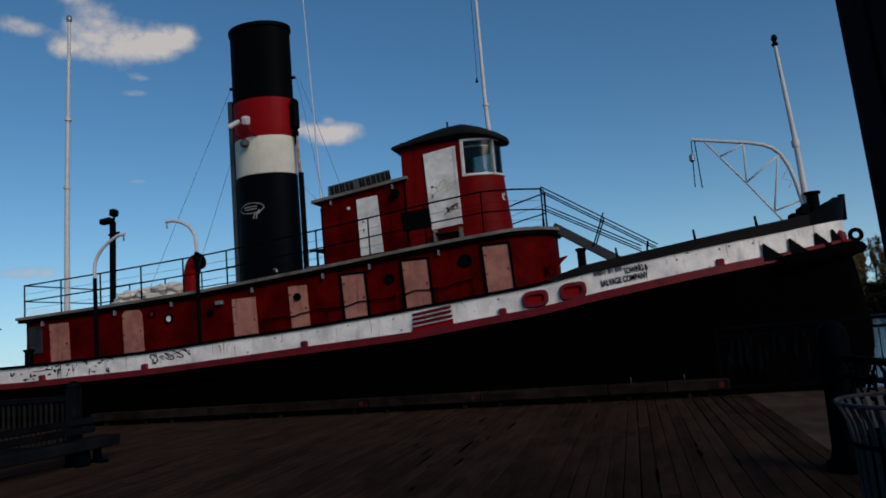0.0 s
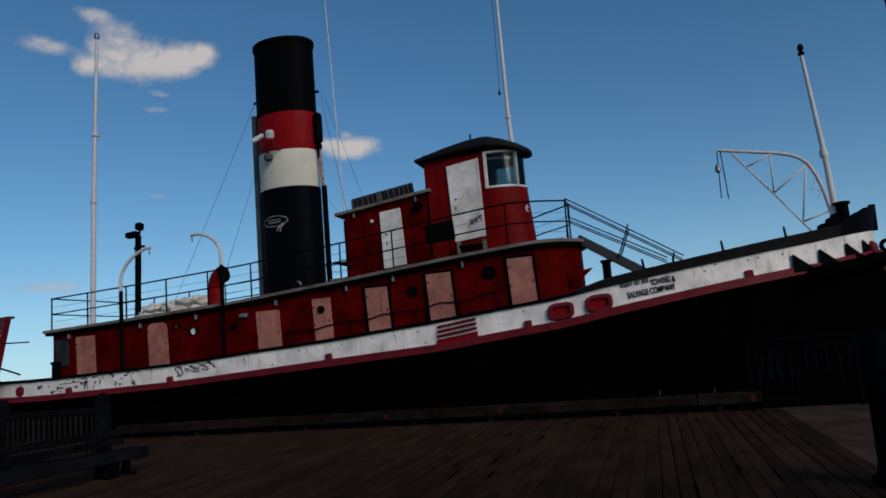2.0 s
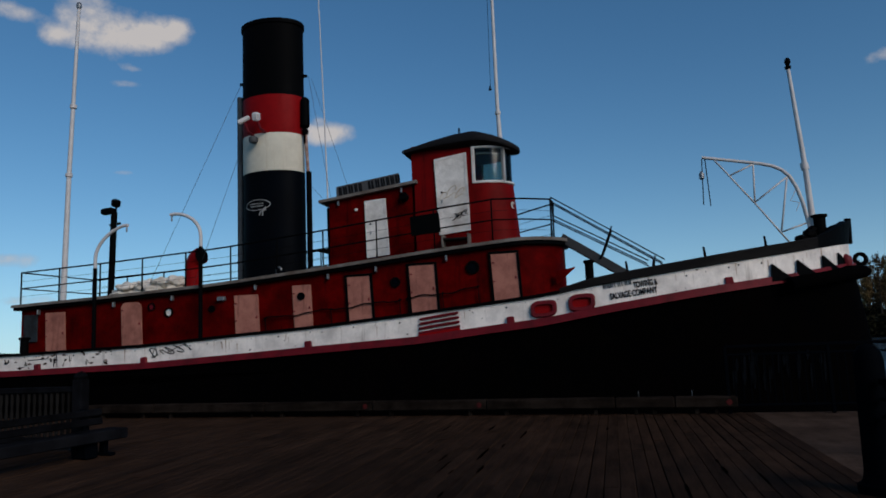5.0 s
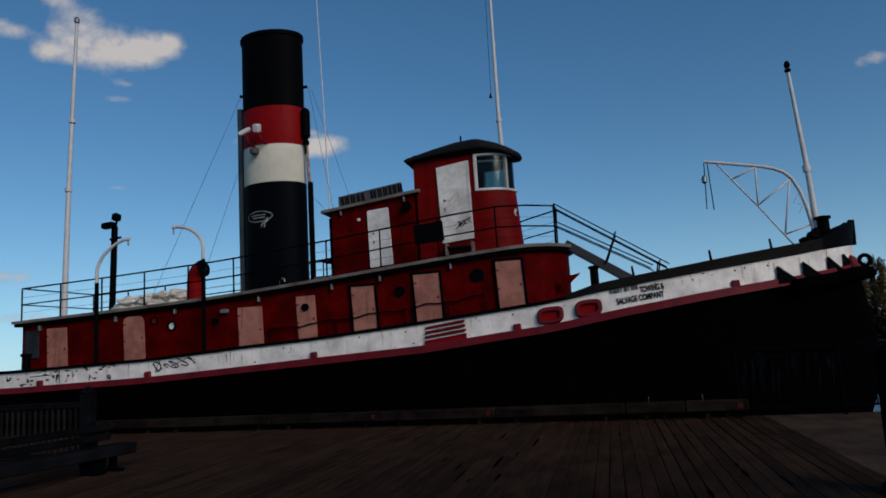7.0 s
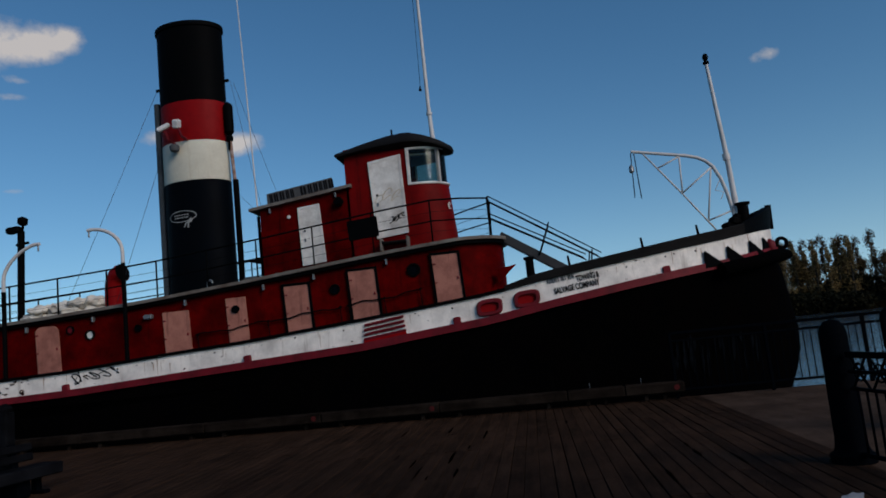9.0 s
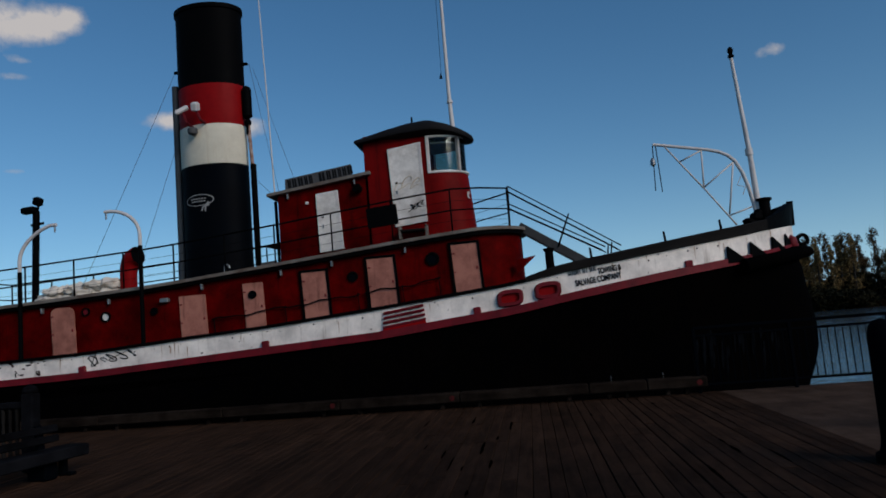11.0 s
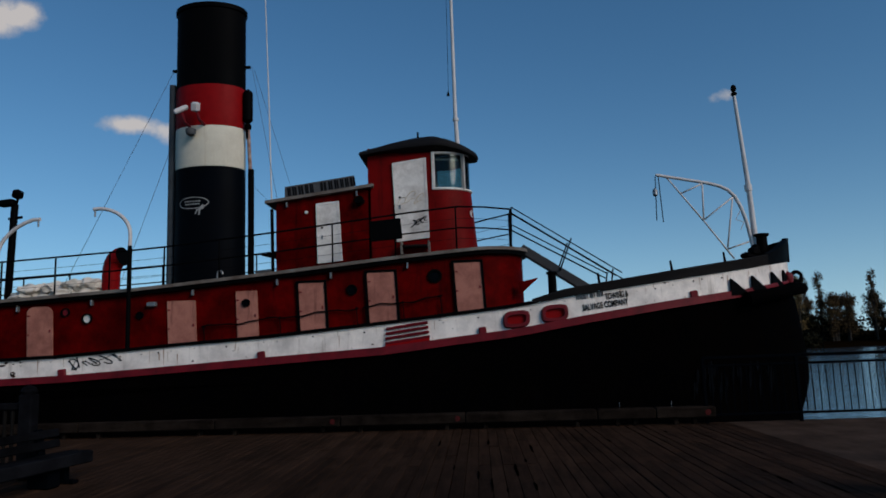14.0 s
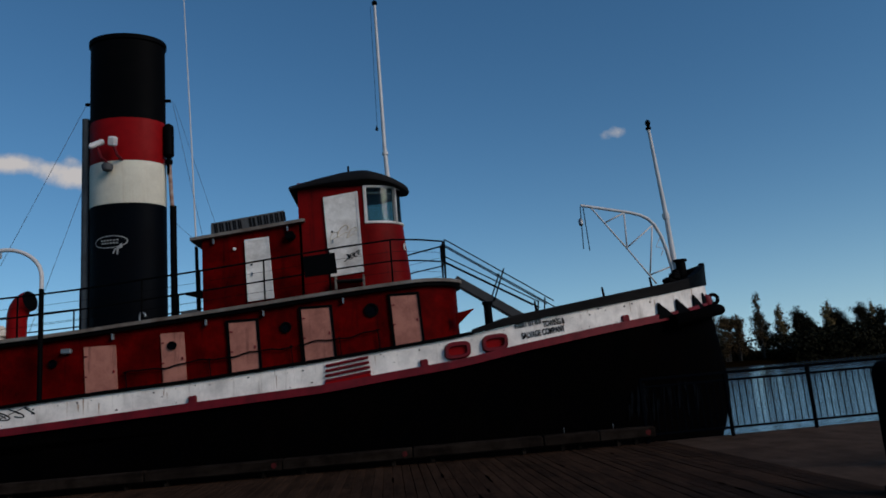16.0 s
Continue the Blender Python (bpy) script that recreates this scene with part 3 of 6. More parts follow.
# doors and portholes of the near side; the same on the far side
WALL = CY - HALF


LEAN = 0.045


def wall_door(x0, x1, ztop, mat, frame=None, arched=False, hole=False):
    zbot = zw((x0 + x1) / 2) - 0.6
    bm = bmesh.new()
    w, cx = x1 - x0, (x0 + x1) / 2
    r = 0.16 if arched else 0.012
    prof = [(x0, zbot), (x1, zbot)] + [(x1 - r + r * math.cos(a), ztop - r + r * math.sin(a)) for a in (math.pi / 2 * k / 5 for k in range(6))] + [(x0 + r - r * math.sin(a), ztop - r + r * math.cos(a)) for a in (math.pi / 2 * k / 5 for k in range(6))]
    prof = [(x + LEAN * (ztop - z), z) for x, z in prof]
    f0 = [bm.verts.new((x, WALL - 0.035, z)) for x, z in prof]
    f1 = [bm.verts.new((x, WALL + 0.02, z)) for x, z in prof]
    bm.faces.new(f0)
    for j in range(len(prof)):
        bm.faces.new((f0[j], f1[j], f1[(j + 1) % len(prof)], f0[(j + 1) % len(prof)]))
    bmesh.ops.recalc_face_normals(bm, faces=bm.faces)
    d = part("door", bm, mat, house, "faded pink boarded-up door")
    if frame:
        bm = bmesh.new()
        t = 0.055
        for sx in (x0 - t / 2, x1 + t / 2):
            box(bm, (sx + LEAN * (ztop - zbot) / 2, WALL - 0.025, (ztop + zbot) / 2), (t, 0.06, ztop - zbot), rot=(0, -math.degrees(LEAN), 0), bevel=0.008)
        box(bm, (cx, WALL - 0.025, ztop + t / 2), (w + 2 * t, 0.06, t), bevel=0.008)
        part("door_frame", bm, frame, d)
    if hole:
        porthole(cx + 0.0, ztop - 0.27, 0.065, d, WALL - 0.036)
    # hinges and hasp
    for hz in (ztop - 0.2, ztop - 0.62):
        bm = bmesh.new()
        box(bm, (x0 + 0.05, WALL - 0.042, hz), (0.06, 0.02, 0.028), bevel=0.004)
        part("hinge", bm, M_DRED, d)
    bm = bmesh.new()
    box(bm, (x1 - 0.03, WALL - 0.045, ztop - 0.55), (0.03, 0.025, 0.06), bevel=0.004)
    part("hasp", bm, M_DRED, d)
    return d


def porthole(x, z, r, parent, y, mat=None):
    bm = bmesh.new()
    ring = []
    for rad, yy in ((r * 1.0, y - 0.005), (r * 1.05, y - 0.04), (r * 1.4, y - 0.04), (r * 1.45, y + 0.01)):
        ring.append([bm.verts.new((x + rad * math.cos(a), yy, z + rad * math.sin(a))) for a in (2 * math.pi * k / 20 for k in range(20))])
    for a, b in zip(ring, ring[1:]):
        for k in range(20):
            bm.faces.new((a[k], a[(k + 1) % 20], b[(k + 1) % 20], b[k])).smooth = True
    bmesh.ops.recalc_face_normals(bm, faces=bm.faces)
    p = part("porthole", bm, M_BLACK, parent, "black porthole rim")
    bm = bmesh.new()
    c = bm.verts.new((x, y - 0.012, z))
    vs = [bm.verts.new((x + r * math.cos(a), y - 0.008, z + r * math.sin(a))) for a in (2 * math.pi * k / 20 for k in range(20))]
    for k in range(20):
        bm.faces.new((c, vs[(k + 1) % 20], vs[k]))
    part("disc", bm, mat or M_FUNNEL, p)


wall_door(-15.02, -14.42, 2.56, M_PINK)
wall_door(-12.72, -12.13, 2.71, M_PINK, arched=True)
wall_door(-9.50, -8.86, 2.72, M_PINK)
wall_door(-7.95, -7.47, 2.88, M_PINK, hole=True)
wall_door(-6.54, -5.97, 3.00, M_PINK, frame=M_BLACK)
wall_door(-5.01, -4.40, 3.17, M_PINK, frame=M_BLACK)
wall_door(-3.08, -2.50, 3.31, M_PINK, frame=M_BLACK)
for x, z, r, m in ((-5.35, 2.81, 0.085, None), (-3.51, 3.04, 0.11, None), (-11.33, 2.40, 0.085, M_WHITE), (-10.12, 2.43, 0.06, None), (-11.83, 2.56, 0.07, M_DRED)):
    porthole(x, z, r, house, WALL - 0.002, m)
bm = bmesh.new()
box(bm, (-15.48, WALL - 0.02, 2.17), (0.42, 0.05, 0.72), bevel=0.01)
part("wall_panel", bm, M_TEAL, house, "blue-grey boarded panel")
bm = bmesh.new()
box(bm, (-9.83, WALL - 0.06, 2.66), (0.2, 0.12, 0.11), bevel=0.02)
part("wall_lamp", bm, M_STEEL, house, "small grey metal wall lamp")
# hand rail along the house side with its brackets
bm = bmesh.new()
hz = lambda x: lerp([(-11.8, 2.02), (-9.3, 2.08), (-7.4, 2.24), (-5.9, 2.36), (-4.3, 2.5), (-3.4, 2.6)], x)  # noqa: E731
for a, b in ((-8.7, -5.2), (-5.1, -3.35)):
    tube(bm, [(x, WALL - 0.07, hz(x) - 0.02 + 0.025 * math.sin(5 * x) + 0.012 * math.sin(13 * x)) for x in np.linspace(a, b, 24)], 0.015, 6)
    for x in np.linspace(a + 0.05, b - 0.05, 3):
        tube(bm, [(x, WALL - 0.07, hz(x)), (x + 0.03, WALL - 0.05, zw(x) - 0.1)], 0.012, 6)
        tube(bm, [(x, WALL - 0.07, hz(x)), (x, WALL + 0.01, hz(x))], 0.013, 6)
part("hand_rail", bm, M_BLACK, house, "dark hand rail along the wall")
# small grey brackets below the roof edge
for x in (-15.2, -11.2, -7.0, -5.8, -4.1, -8.9, -12.9):
    bm = bmesh.new()
    box(bm, (x, WALL - 0.07, lerp(ROOFZ, x) - 0.24), (0.035, 0.1, 0.13), bevel=0.008)
    part("eave_bracket", bm, M_STEEL, house)

# roof railing: sides, round the front, across the stern
RH = HALF + 0.10
rz = lambda x: lerp(ROOFZ, x)  # noqa: E731
post_x = [-15.75, -14.55, -13.3, -12.05, -10.8, -9.55, -8.3, -7.1, -5.75, -4.35, -3.0]
top_h = lambda x: lerp([(-16, 0.85), (-9.5, 0.86), (-7.1, 0.88), (-3.0, 0.95), (-1.6, 0.985)], x)  # noqa: E731
arc = [(-2.95, CY - RH), (-2.35, CY - 0.85), (-1.75, CY - 0.32), (-1.72, CY), (-1.75, CY + 0.32), (-2.35, CY + 0.85), (-2.95, CY + RH)]
line = [(x, CY - RH) for x in np.linspace(-15.75, -2.95, 24)][:-1] + arc + [(x, CY + RH) for x in np.linspace(-2.95, -15.75, 24)][1:]
bm = bmesh.new()
tube(bm, [(x, y, rz(x) + top_h(x)) for x, y in line], 0.020, 6)
railing = part("roof_railing", bm, M_BLACK, tug, "black pipe railing round the deckhouse roof")
bm = bmesh.new()
tube(bm, [(x, y, rz(x) + 0.5 * top_h(x)) for x, y in line], 0.017, 6)
tube(bm, [(-15.75, CY - RH, rz(-15.75) + 0.42), (-15.75, CY + RH, rz(-15.75) + 0.42)], 0.017, 6)
tube(bm, [(-15.75, CY - RH, rz(-15.75) + 0.85), (-15.75, CY + RH, rz(-15.75) + 0.85)], 0.02, 6)
part("middle_rail", bm, M_BLACK, railing)
bm = bmesh.new()
for fr_h in (0.25, 0.72):
    tube(bm, [(x, y, rz(x) + fr_h * top_h(x)) for x, y in line], 0.005, 4)
part("rail_wire", bm, M_BLACK, railing)
for s in (-1, 1):
    for x in post_x:
        bm = bmesh.new()
        tube(bm, [(x, CY + s * RH, rz(x) - 0.02), (x, CY + s * RH, rz(x) + top_h(x))], 0.02, 6)
        part("post", bm, M_BLACK, railing)
for x, y in (arc[2], arc[4]):
    bm = bmesh.new()
    tube(bm, [(x, y, rz(x) - 0.02), (x, y, rz(x) + top_h(x))], 0.02, 6)
    part("post", bm, M_BLACK, railing)
bm = bmesh.new()
box(bm, (-4.55, CY - RH - 0.045, 4.09), (0.70, 0.03, 0.46), rot=(0, -4, 0), bevel=0.01)
part("name_board", bm, M_BLACK, railing, "plain black board hung on the railing")

# funnel
FX, FY = -9.03, CY
SX, SY = 0.855, 0.60
bm = bmesh.new()
lathe(bm, (FX, FY, 0), [(1.06, 3.0), (1.06, 3.12), (1.0, 3.14), (1.0, 5.97)], 40, SX, SY, close=False)
funnel = part("funnel", bm, M_FUNNEL, tug, "tall black steam funnel with red and cream bands")
bm = bmesh.new()
lathe(bm, (FX, FY, 0), [(1.0, 8.02), (1.0, 9.99), (1.045, 10.01), (1.045, 10.12), (0.97, 10.12), (0.95, 9.4)], 40, SX, SY, close=False)
part("funnel_top", bm, M_BLACK, funnel, "black funnel top with a rim")
bm = bmesh.new()
lathe(bm, (FX, FY, 0), [(1.0, 5.97), (1.003, 5.98), (1.003, 6.97), (1.0, 6.98)], 40, SX, SY, close=False)
part("cream_band", bm, M_CREAM, funnel, "cream painted funnel band")
bm = bmesh.new()
lathe(bm, (FX, FY, 0), [(1.0, 6.98), (1.003, 6.99), (1.003, 8.01), (1.0, 8.02)], 40, SX, SY, close=False)
part("red_band", bm, M_BRED, funnel, "red painted funnel band")
bm = bmesh.new()
lathe(bm, (FX, FY, 0), [(0.95, 9.4), (0.01, 9.39)], 40, SX, SY, close=False)
part("funnel_throat", bm, M_FUNNEL, funnel)
# steam pipes fore and aft of it
bm = bmesh.new()
tube(bm, [(FX - SX - 0.08, FY - 0.1, 3.05), (FX - SX - 0.08, FY - 0.1, 8.2)], 0.085, 12)
part("exhaust_pipe", bm, M_PIPE, funnel, "blue-grey pipe up the side")
bm = bmesh.new()
tube(bm, [(FX + SX + 0.19, FY - 0.1, 3.3), (FX + SX + 0.19, FY - 0.1, 5.95)], 0.075, 10)
part("whistle_pipe", bm, M_BLACK, funnel)
bm = bmesh.new()
tube(bm, [(FX + SX + 0.17, FY - 0.1, 5.95), (FX + SX + 0.11, FY - 0.1, 7.15)], 0.045, 10)
part("bare_pipe", bm, M_RUST, funnel, "rusty pipe with flaking white paint")
bm = bmesh.new()
lathe(bm, (FX + SX + 0.11, FY - 0.1, 0), [(0.03, 6.7), (0.05, 6.75), (0.05, 6.95), (0.085, 7.0), (0.085, 7.08), (0.05, 7.12), (0.12, 7.2), (0.12, 7.9), (0.09, 7.95), (0.02, 8.0)], 14)
part("steam_whistle", bm, M_BLACK, funnel, "black steam whistle")
# stay eyes
for s in (-1, 1):
    bm = bmesh.new()
    box(bm, (FX + s * (SX + 0.06), FY, 8.62), (0.16, 0.06, 0.07), bevel=0.01)
    part("stay_lug", bm, M_BLACK, funnel)
# two security cameras on a bracket
front = FY - SY
for cx, cz, size, turn_ in ((-9.40, 7.27, (0.34, 0.13, 0.12), (0, -28, 20)), (-9.05, 7.32, (0.15, 0.2, 0.22), (20, 10, 0))):
    bm = bmesh.new()
    box(bm, (cx, front - 0.32, cz), size, rot=turn_, bevel=0.03)
    c = part("security_camera", bm, M_POLE, funnel, "small white security camera")
    bm = bmesh.new()
    tube(bm, [(cx, front - 0.28, cz - 0.05), (cx + 0.05, front - 0.2, cz - 0.28), (cx + 0.1, front + 0.04, cz - 0.34)], 0.035, 8)
    part("arm", bm, M_DRED, c)
bm = bmesh.new()
lathe(bm, (-9.24, front - 0.12, 6.68), [(0.03, 0.0), (0.10, 0.03), (0.12, 0.08), (0.12, 0.16), (0.08, 0.19)], 14)
part("junction_box", bm, M_SIGN, funnel, "grey round bracket box")
# painted emblem: oval ring, bars and a tail
bm = bmesh.new()


def on_funnel(u, z, lift=0.012):
    """A place on the funnel's near face, u metres along it from its middle."""
    a = -math.pi / 2 + u / 0.85
    return (FX + (SX + lift) * math.cos(a), FY + (SY + lift) * math.sin(a), z)


ring = []
for k in range(28):
    a = 2 * math.pi * k / 28
    ring.append((bm.verts.new(on_funnel(-0.20 + 0.40 * math.cos(a), 5.08 + 0.145 * math.sin(a))), bm.verts.new(on_funnel(-0.20 + 0.372 * math.cos(a), 5.08 + 0.126 * math.sin(a)))))
for k in range(28):
    a, b = ring[k], ring[(k + 1) % 28]
    bm.faces.new((a[0], b[0], b[1], a[1]))
for z, w in ((5.115, 0.22), (5.05, 0.20)):
    for k in range(6):
        u = -0.20 - w + 2 * w * k / 6
        bm.faces.new([bm.verts.new(on_funnel(uu, zz)) for uu, zz in ((u, z - 0.016), (u + 0.05, z - 0.016), (u + 0.05, z + 0.016), (u, z + 0.016))])
for pts in (((0.06, 5.04), (0.08, 4.93), (-0.05, 4.89), (-0.05, 4.93)), ((-0.14, 4.80), (-0.11, 4.80), (-0.05, 4.93), (-0.09, 4.93)), ((-0.05, 4.78), (-0.01, 4.78), (0.0, 4.91), (-0.04, 4.91))):
    bm.faces.new([bm.verts.new(on_funnel(u, z)) for u, z in pts])
bmesh.ops.recalc_face_normals(bm, faces=bm.faces)
part("emblem", bm, material("faded_emblem_paint", (0.26, 0.26, 0.25), 0.6, second=(0.12, 0.12, 0.12), amount=0.9, scale=8), funnel, "faded white oval emblem")

# upper cabin
U = 15.95
CH = CY - U
bm = bmesh.new()
CABZ = [(-7.45, 5.02), (-4.9, 5.31)]
cz = lambda x: lerp(CABZ, x)  # noqa: E731
prism(bm, [(-7.22, U), (-4.98, U), (-4.98, CY + CH), (-7.22, CY + CH)], 3.0, lambda x: cz(x) - 0.06)
cabin = part("upper_cabin", bm, M_RED, tug, "red upper cabin behind the wheelhouse")
bm = bmesh.new()
prism(bm, [(-7.45, U - 0.14), (-4.9, U - 0.14), (-4.9, CY + CH + 0.14), (-7.45, CY + CH + 0.14)], lambda x: cz(x) - 0.07, cz)
part("cabin_roof", bm, M_ROOF, cabin, "grey cabin roof")


def slab(bm, corners, y0, y1):
    """An upright slab with four corners (x, z), from y0 back to y1."""
    a = [bm.verts.new((x, y0, z)) for x, z in corners]
    b = [bm.verts.new((x, y1, z)) for x, z in corners]
    bm.faces.new(a)
    bm.faces.new(b[::-1])
    for j in range(4):
        bm.faces.new((a[j], b[j], b[(j + 1) % 4], a[(j + 1) % 4]))


def side_door(tl, tr, br, bl, parent, mat, label, t=0.05):
    """A slightly crooked door leaf with a thin frame, a handle and a lock."""
    bm = bmesh.new()
    slab(bm, (bl, br, tr, tl), U - 0.042, U + 0.02)
    d = part("door", bm, mat, parent, label)
    bm = bmesh.new()
    slab(bm, ((bl[0] - t, bl[1]), bl, tl, (tl[0] - t, tl[1] + t)), U - 0.055, U + 0.02)
    slab(bm, (br, (br[0] + t, br[1]), (tr[0] + t, tr[1] + t), tr), U - 0.055, U + 0.02)
    slab(bm, (tl, tr, (tr[0] + t, tr[1] + t), (tl[0] - t, tl[1] + t)), U - 0.054, U + 0.02)
    part("door_frame", bm, mat, d)
    hx, hz_ = bl[0] * 0.55 + tl[0] * 0.45 + 0.08, bl[1] * 0.55 + tl[1] * 0.45
    for name, dz, sz in (("door_handle", 0.0, (0.035, 0.03, 0.09)), ("padlock", 0.22, (0.05, 0.03, 0.04))):
        bm = bmesh.new()
        box(bm, (hx, U - 0.055, hz_ + dz), sz, bevel=0.008)
        part(name, bm, M_STEEL if name == "door_handle" else M_BLACK, d)
    return d


side_door((-6.22, 4.86), (-5.78, 4.90), (-5.71, 3.54), (-6.19, 3.50), cabin, M_WHITE, "white cabin door with a padlock")
bm = bmesh.new()
tube(bm, [(-5.25, U - 0.12, 4.95), (-5.22, U - 0.02, 4.9)], 0.11, 12)
part("cabin_horn", bm, M_BLACK, cabin, "black round lamp under the roof edge")
bm = bmesh.new()
box(bm, (-6.5, U - 0.02, 4.72), (0.07, 0.05, 0.07), bevel=0.01)
part("switch_box", bm, M_WHITE, cabin)
for x in (-6.95, -5.3):
    bm = bmesh.new()
    box(bm, (x, U - 0.06, cz(x) - 0.16), (0.03, 0.08, 0.12), bevel=0.006)
    part("eave_bracket", bm, M_STEEL, cabin)
# name board on the cabin roof with upright bars for its lettering
bm = bmesh.new()
SB = lambda x: lerp([(-7.0, 5.07), (-5.36, 5.27)], x)  # noqa: E731
prism(bm, [(-7.0, U - 0.06), (-5.36, U - 0.06), (-5.36, U - 0.02), (-7.0, U - 0.02)], SB, lambda x: SB(x) + 0.27)
board = part("roof_sign", bm, M_SIGN, tug, "weathered grey board with dark lettering bars")
x = -6.93
for w in (0.09, 0.12, 0.14, 0.09, 0.1, 0, 0.17, 0.12, 0.12, 0.09, 0.1, 0.14):
    if w:
        bm = bmesh.new()
        for dx in (0.22, 0.70):
            box(bm, (x + w * dx, U - 0.066, SB(x) + 0.135), (w * 0.34, 0.012, 0.21), rot=(0, -6.5, 0))
        part("lettering_bar", bm, M_PIGMENT, board)
    x += (w or 0.1) + 0.022

# wheelhouse
PX0, PXC, PR, PRX = -5.04, -3.50, CY - U, 0.86
bm = bmesh.new()
outline = mirrored(PX0, PXC, PR, 0.5, 30, PRX)
SILL, HEAD, EAVE = 5.12, 6.03, 6.09
k = len(outline)


def wall_strip(bm, idx, z0, z1, thick=0.06, flare=0.0):
    """Curved wall pieces between outline points idx."""
    for j in idx:
        (ax, ay), (bx, by) = outline[j], outline[(j + 1) % k]
        ins = lambda x, y: (PXC + (x - PXC) * (1 - thick / PR) if x > PXC else x, CY + (y - CY) * (1 - thick / PR))  # noqa: E731
        fl = lambda x, y: (x + (flare if x > PXC else 0), y)  # noqa: E731
        (cx_, cy_), (dx_, dy_) = ins(ax, ay), ins(bx, by)
        a0, b0 = fl(ax, ay), fl(bx, by)
        v = [bm.verts.new(p) for p in ((*a0, z0), (*b0, z0), (bx, by, z1), (ax, ay, z1), (cx_, cy_, z0), (dx_, dy_, z0), (dx_, dy_, z1), (cx_, cy_, z1))]
        for f in ((0, 1, 2, 3), (5, 4, 7, 6), (3, 2, 6, 7), (1, 0, 4, 5)):
            bm.faces.new([v[i] for i in f]).smooth = True
        bm.faces.new((v[0], v[3], v[7], v[4]))
        bm.faces.new((v[1], v[5], v[6], v[2]))


arc0 = next(j for j in range(k) if abs(outline[j][0] - PXC) < 1e-6)
arc_n = 30
allidx = list(range(k))
round_idx = list(range(arc0, arc0 + arc_n))
flat_idx = [j for j in allidx if j not in round_idx]
wall_strip(bm, allidx, 3.3, SILL, flare=0.15)
wall_strip(bm, flat_idx, SILL, 6.18)
wall_strip(bm, round_idx, HEAD, EAVE)
bmesh.ops.remove_doubles(bm, verts=bm.verts, dist=0.002)
wheelhouse = part("wheelhouse", bm, M_RED2, tug, "red wheelhouse with a round glazed front")
# panes round the front with white frames
for j0, j1 in ((arc0, arc0 + 9), (arc0 + 9, arc0 + 21), (arc0 + 21, arc0 + 30)):
    bm = bmesh.new()
    for j in range(j0, j1):
        (ax, ay), (bx, by) = outline[j], outline[j + 1]
        ins = lambda x, y, r: (PXC + (x - PXC) * r, CY + (y - CY) * r)  # noqa: E731
        o = [(*ins(ax, ay, 0.97), SILL), (*ins(bx, by, 0.97), SILL), (*ins(bx, by, 0.97), HEAD), (*ins(ax, ay, 0.97), HEAD)]
        i = [(*ins(ax, ay, 0.955), SILL), (*ins(bx, by, 0.955), SILL), (*ins(bx, by, 0.955), HEAD), (*ins(ax, ay, 0.955), HEAD)]
        bm.faces.new([bm.verts.new(p) for p in o]).smooth = True
        bm.faces.new([bm.verts.new(p) for p in i[::-1]]).smooth = True
    bmesh.ops.remove_doubles(bm, verts=bm.verts, dist=0.002)
    pane = part("window_pane", bm, M_GLASS, wheelhouse, "curved clear window pane")
    pane.visible_shadow = False
    bm = bmesh.new()
    arcp = [outline[j] for j in range(j0, j1 + 1)]
    for z in (SILL + 0.025, HEAD - 0.025):
        tube(bm, [(PXC + (x - PXC) * 1.005, CY + (y - CY) * 1.005, z) for x, y in arcp], 0.032, 6)
    for x, y in (arcp[0], arcp[-1]):
        box(bm, (PXC + (x - PXC) * 0.995, CY + (y - CY) * 0.995, (SILL + HEAD) / 2), (0.075, 0.075, HEAD - SILL), rot=(0, 0, math.degrees(math.atan2(y - CY, x - PXC))), bevel=0.01)
    part("window_frame", bm, M_WHITE, pane, "white window frame")
bm = bmesh.new()
prism(bm, [(PXC + (x - PXC) * 0.9 if x > PXC else x + 0.08, CY + (y - CY) * 0.9) for x, y in outline], 5.84, 5.88)
part("ceiling_lining", bm, material("grey_green_lining_paint", (0.12, 0.15, 0.16), 0.7, second=(0.08, 0.10, 0.11)), wheelhouse, "grey-green ceiling lining")
side_door((-4.41, 5.74), (-3.71, 5.84), (-3.68, 3.99), (-4.34, 3.93), wheelhouse, M_WHITE, "white wheelhouse door with faded scrawls")
# scrawls on the door
bm = bmesh.new()
for x0, z0, sc, ph in ((-4.02, 4.33, 0.11, 0.4), (-3.90, 4.37, 0.10, 1.9), (-3.80, 4.42, 0.09, 3.3), (-3.72, 4.45, 0.07, 4.4)):
    pts = [(x0 + sc * (0.55 * math.sin(2.6 * t + ph) + 0.1 * t), U - 0.047, z0 + sc * (0.75 * math.cos(1.7 * t + ph))) for t in np.linspace(0, 3.6, 18)]
    tube(bm, pts, 0.011, 4)
tagged(part("scrawl", bm, M_PIGMENT, wheelhouse, "black spray scrawl"), kind="stuff")
bm = bmesh.new()
M_OCHRE = material("ochre_spray_paint", (0.48, 0.41, 0.31), 0.7)
for x0, z0, sc in ((-4.25, 4.85, 0.16), (-4.05, 4.95, 0.22), (-3.85, 4.9, 0.2)):
    pts = [(x0 + sc * 0.6 * math.sin(1.9 * t + x0), U - 0.047, z0 + sc * (t / 3 - 0.5 + 0.4 * math.cos(2.7 * t))) for t in np.linspace(0, 3.4, 14)]
    tube(bm, pts, 0.010, 4)
tagged(part("scrawl", bm, M_OCHRE, wheelhouse, "faded ochre spray scrawl"), kind="stuff")
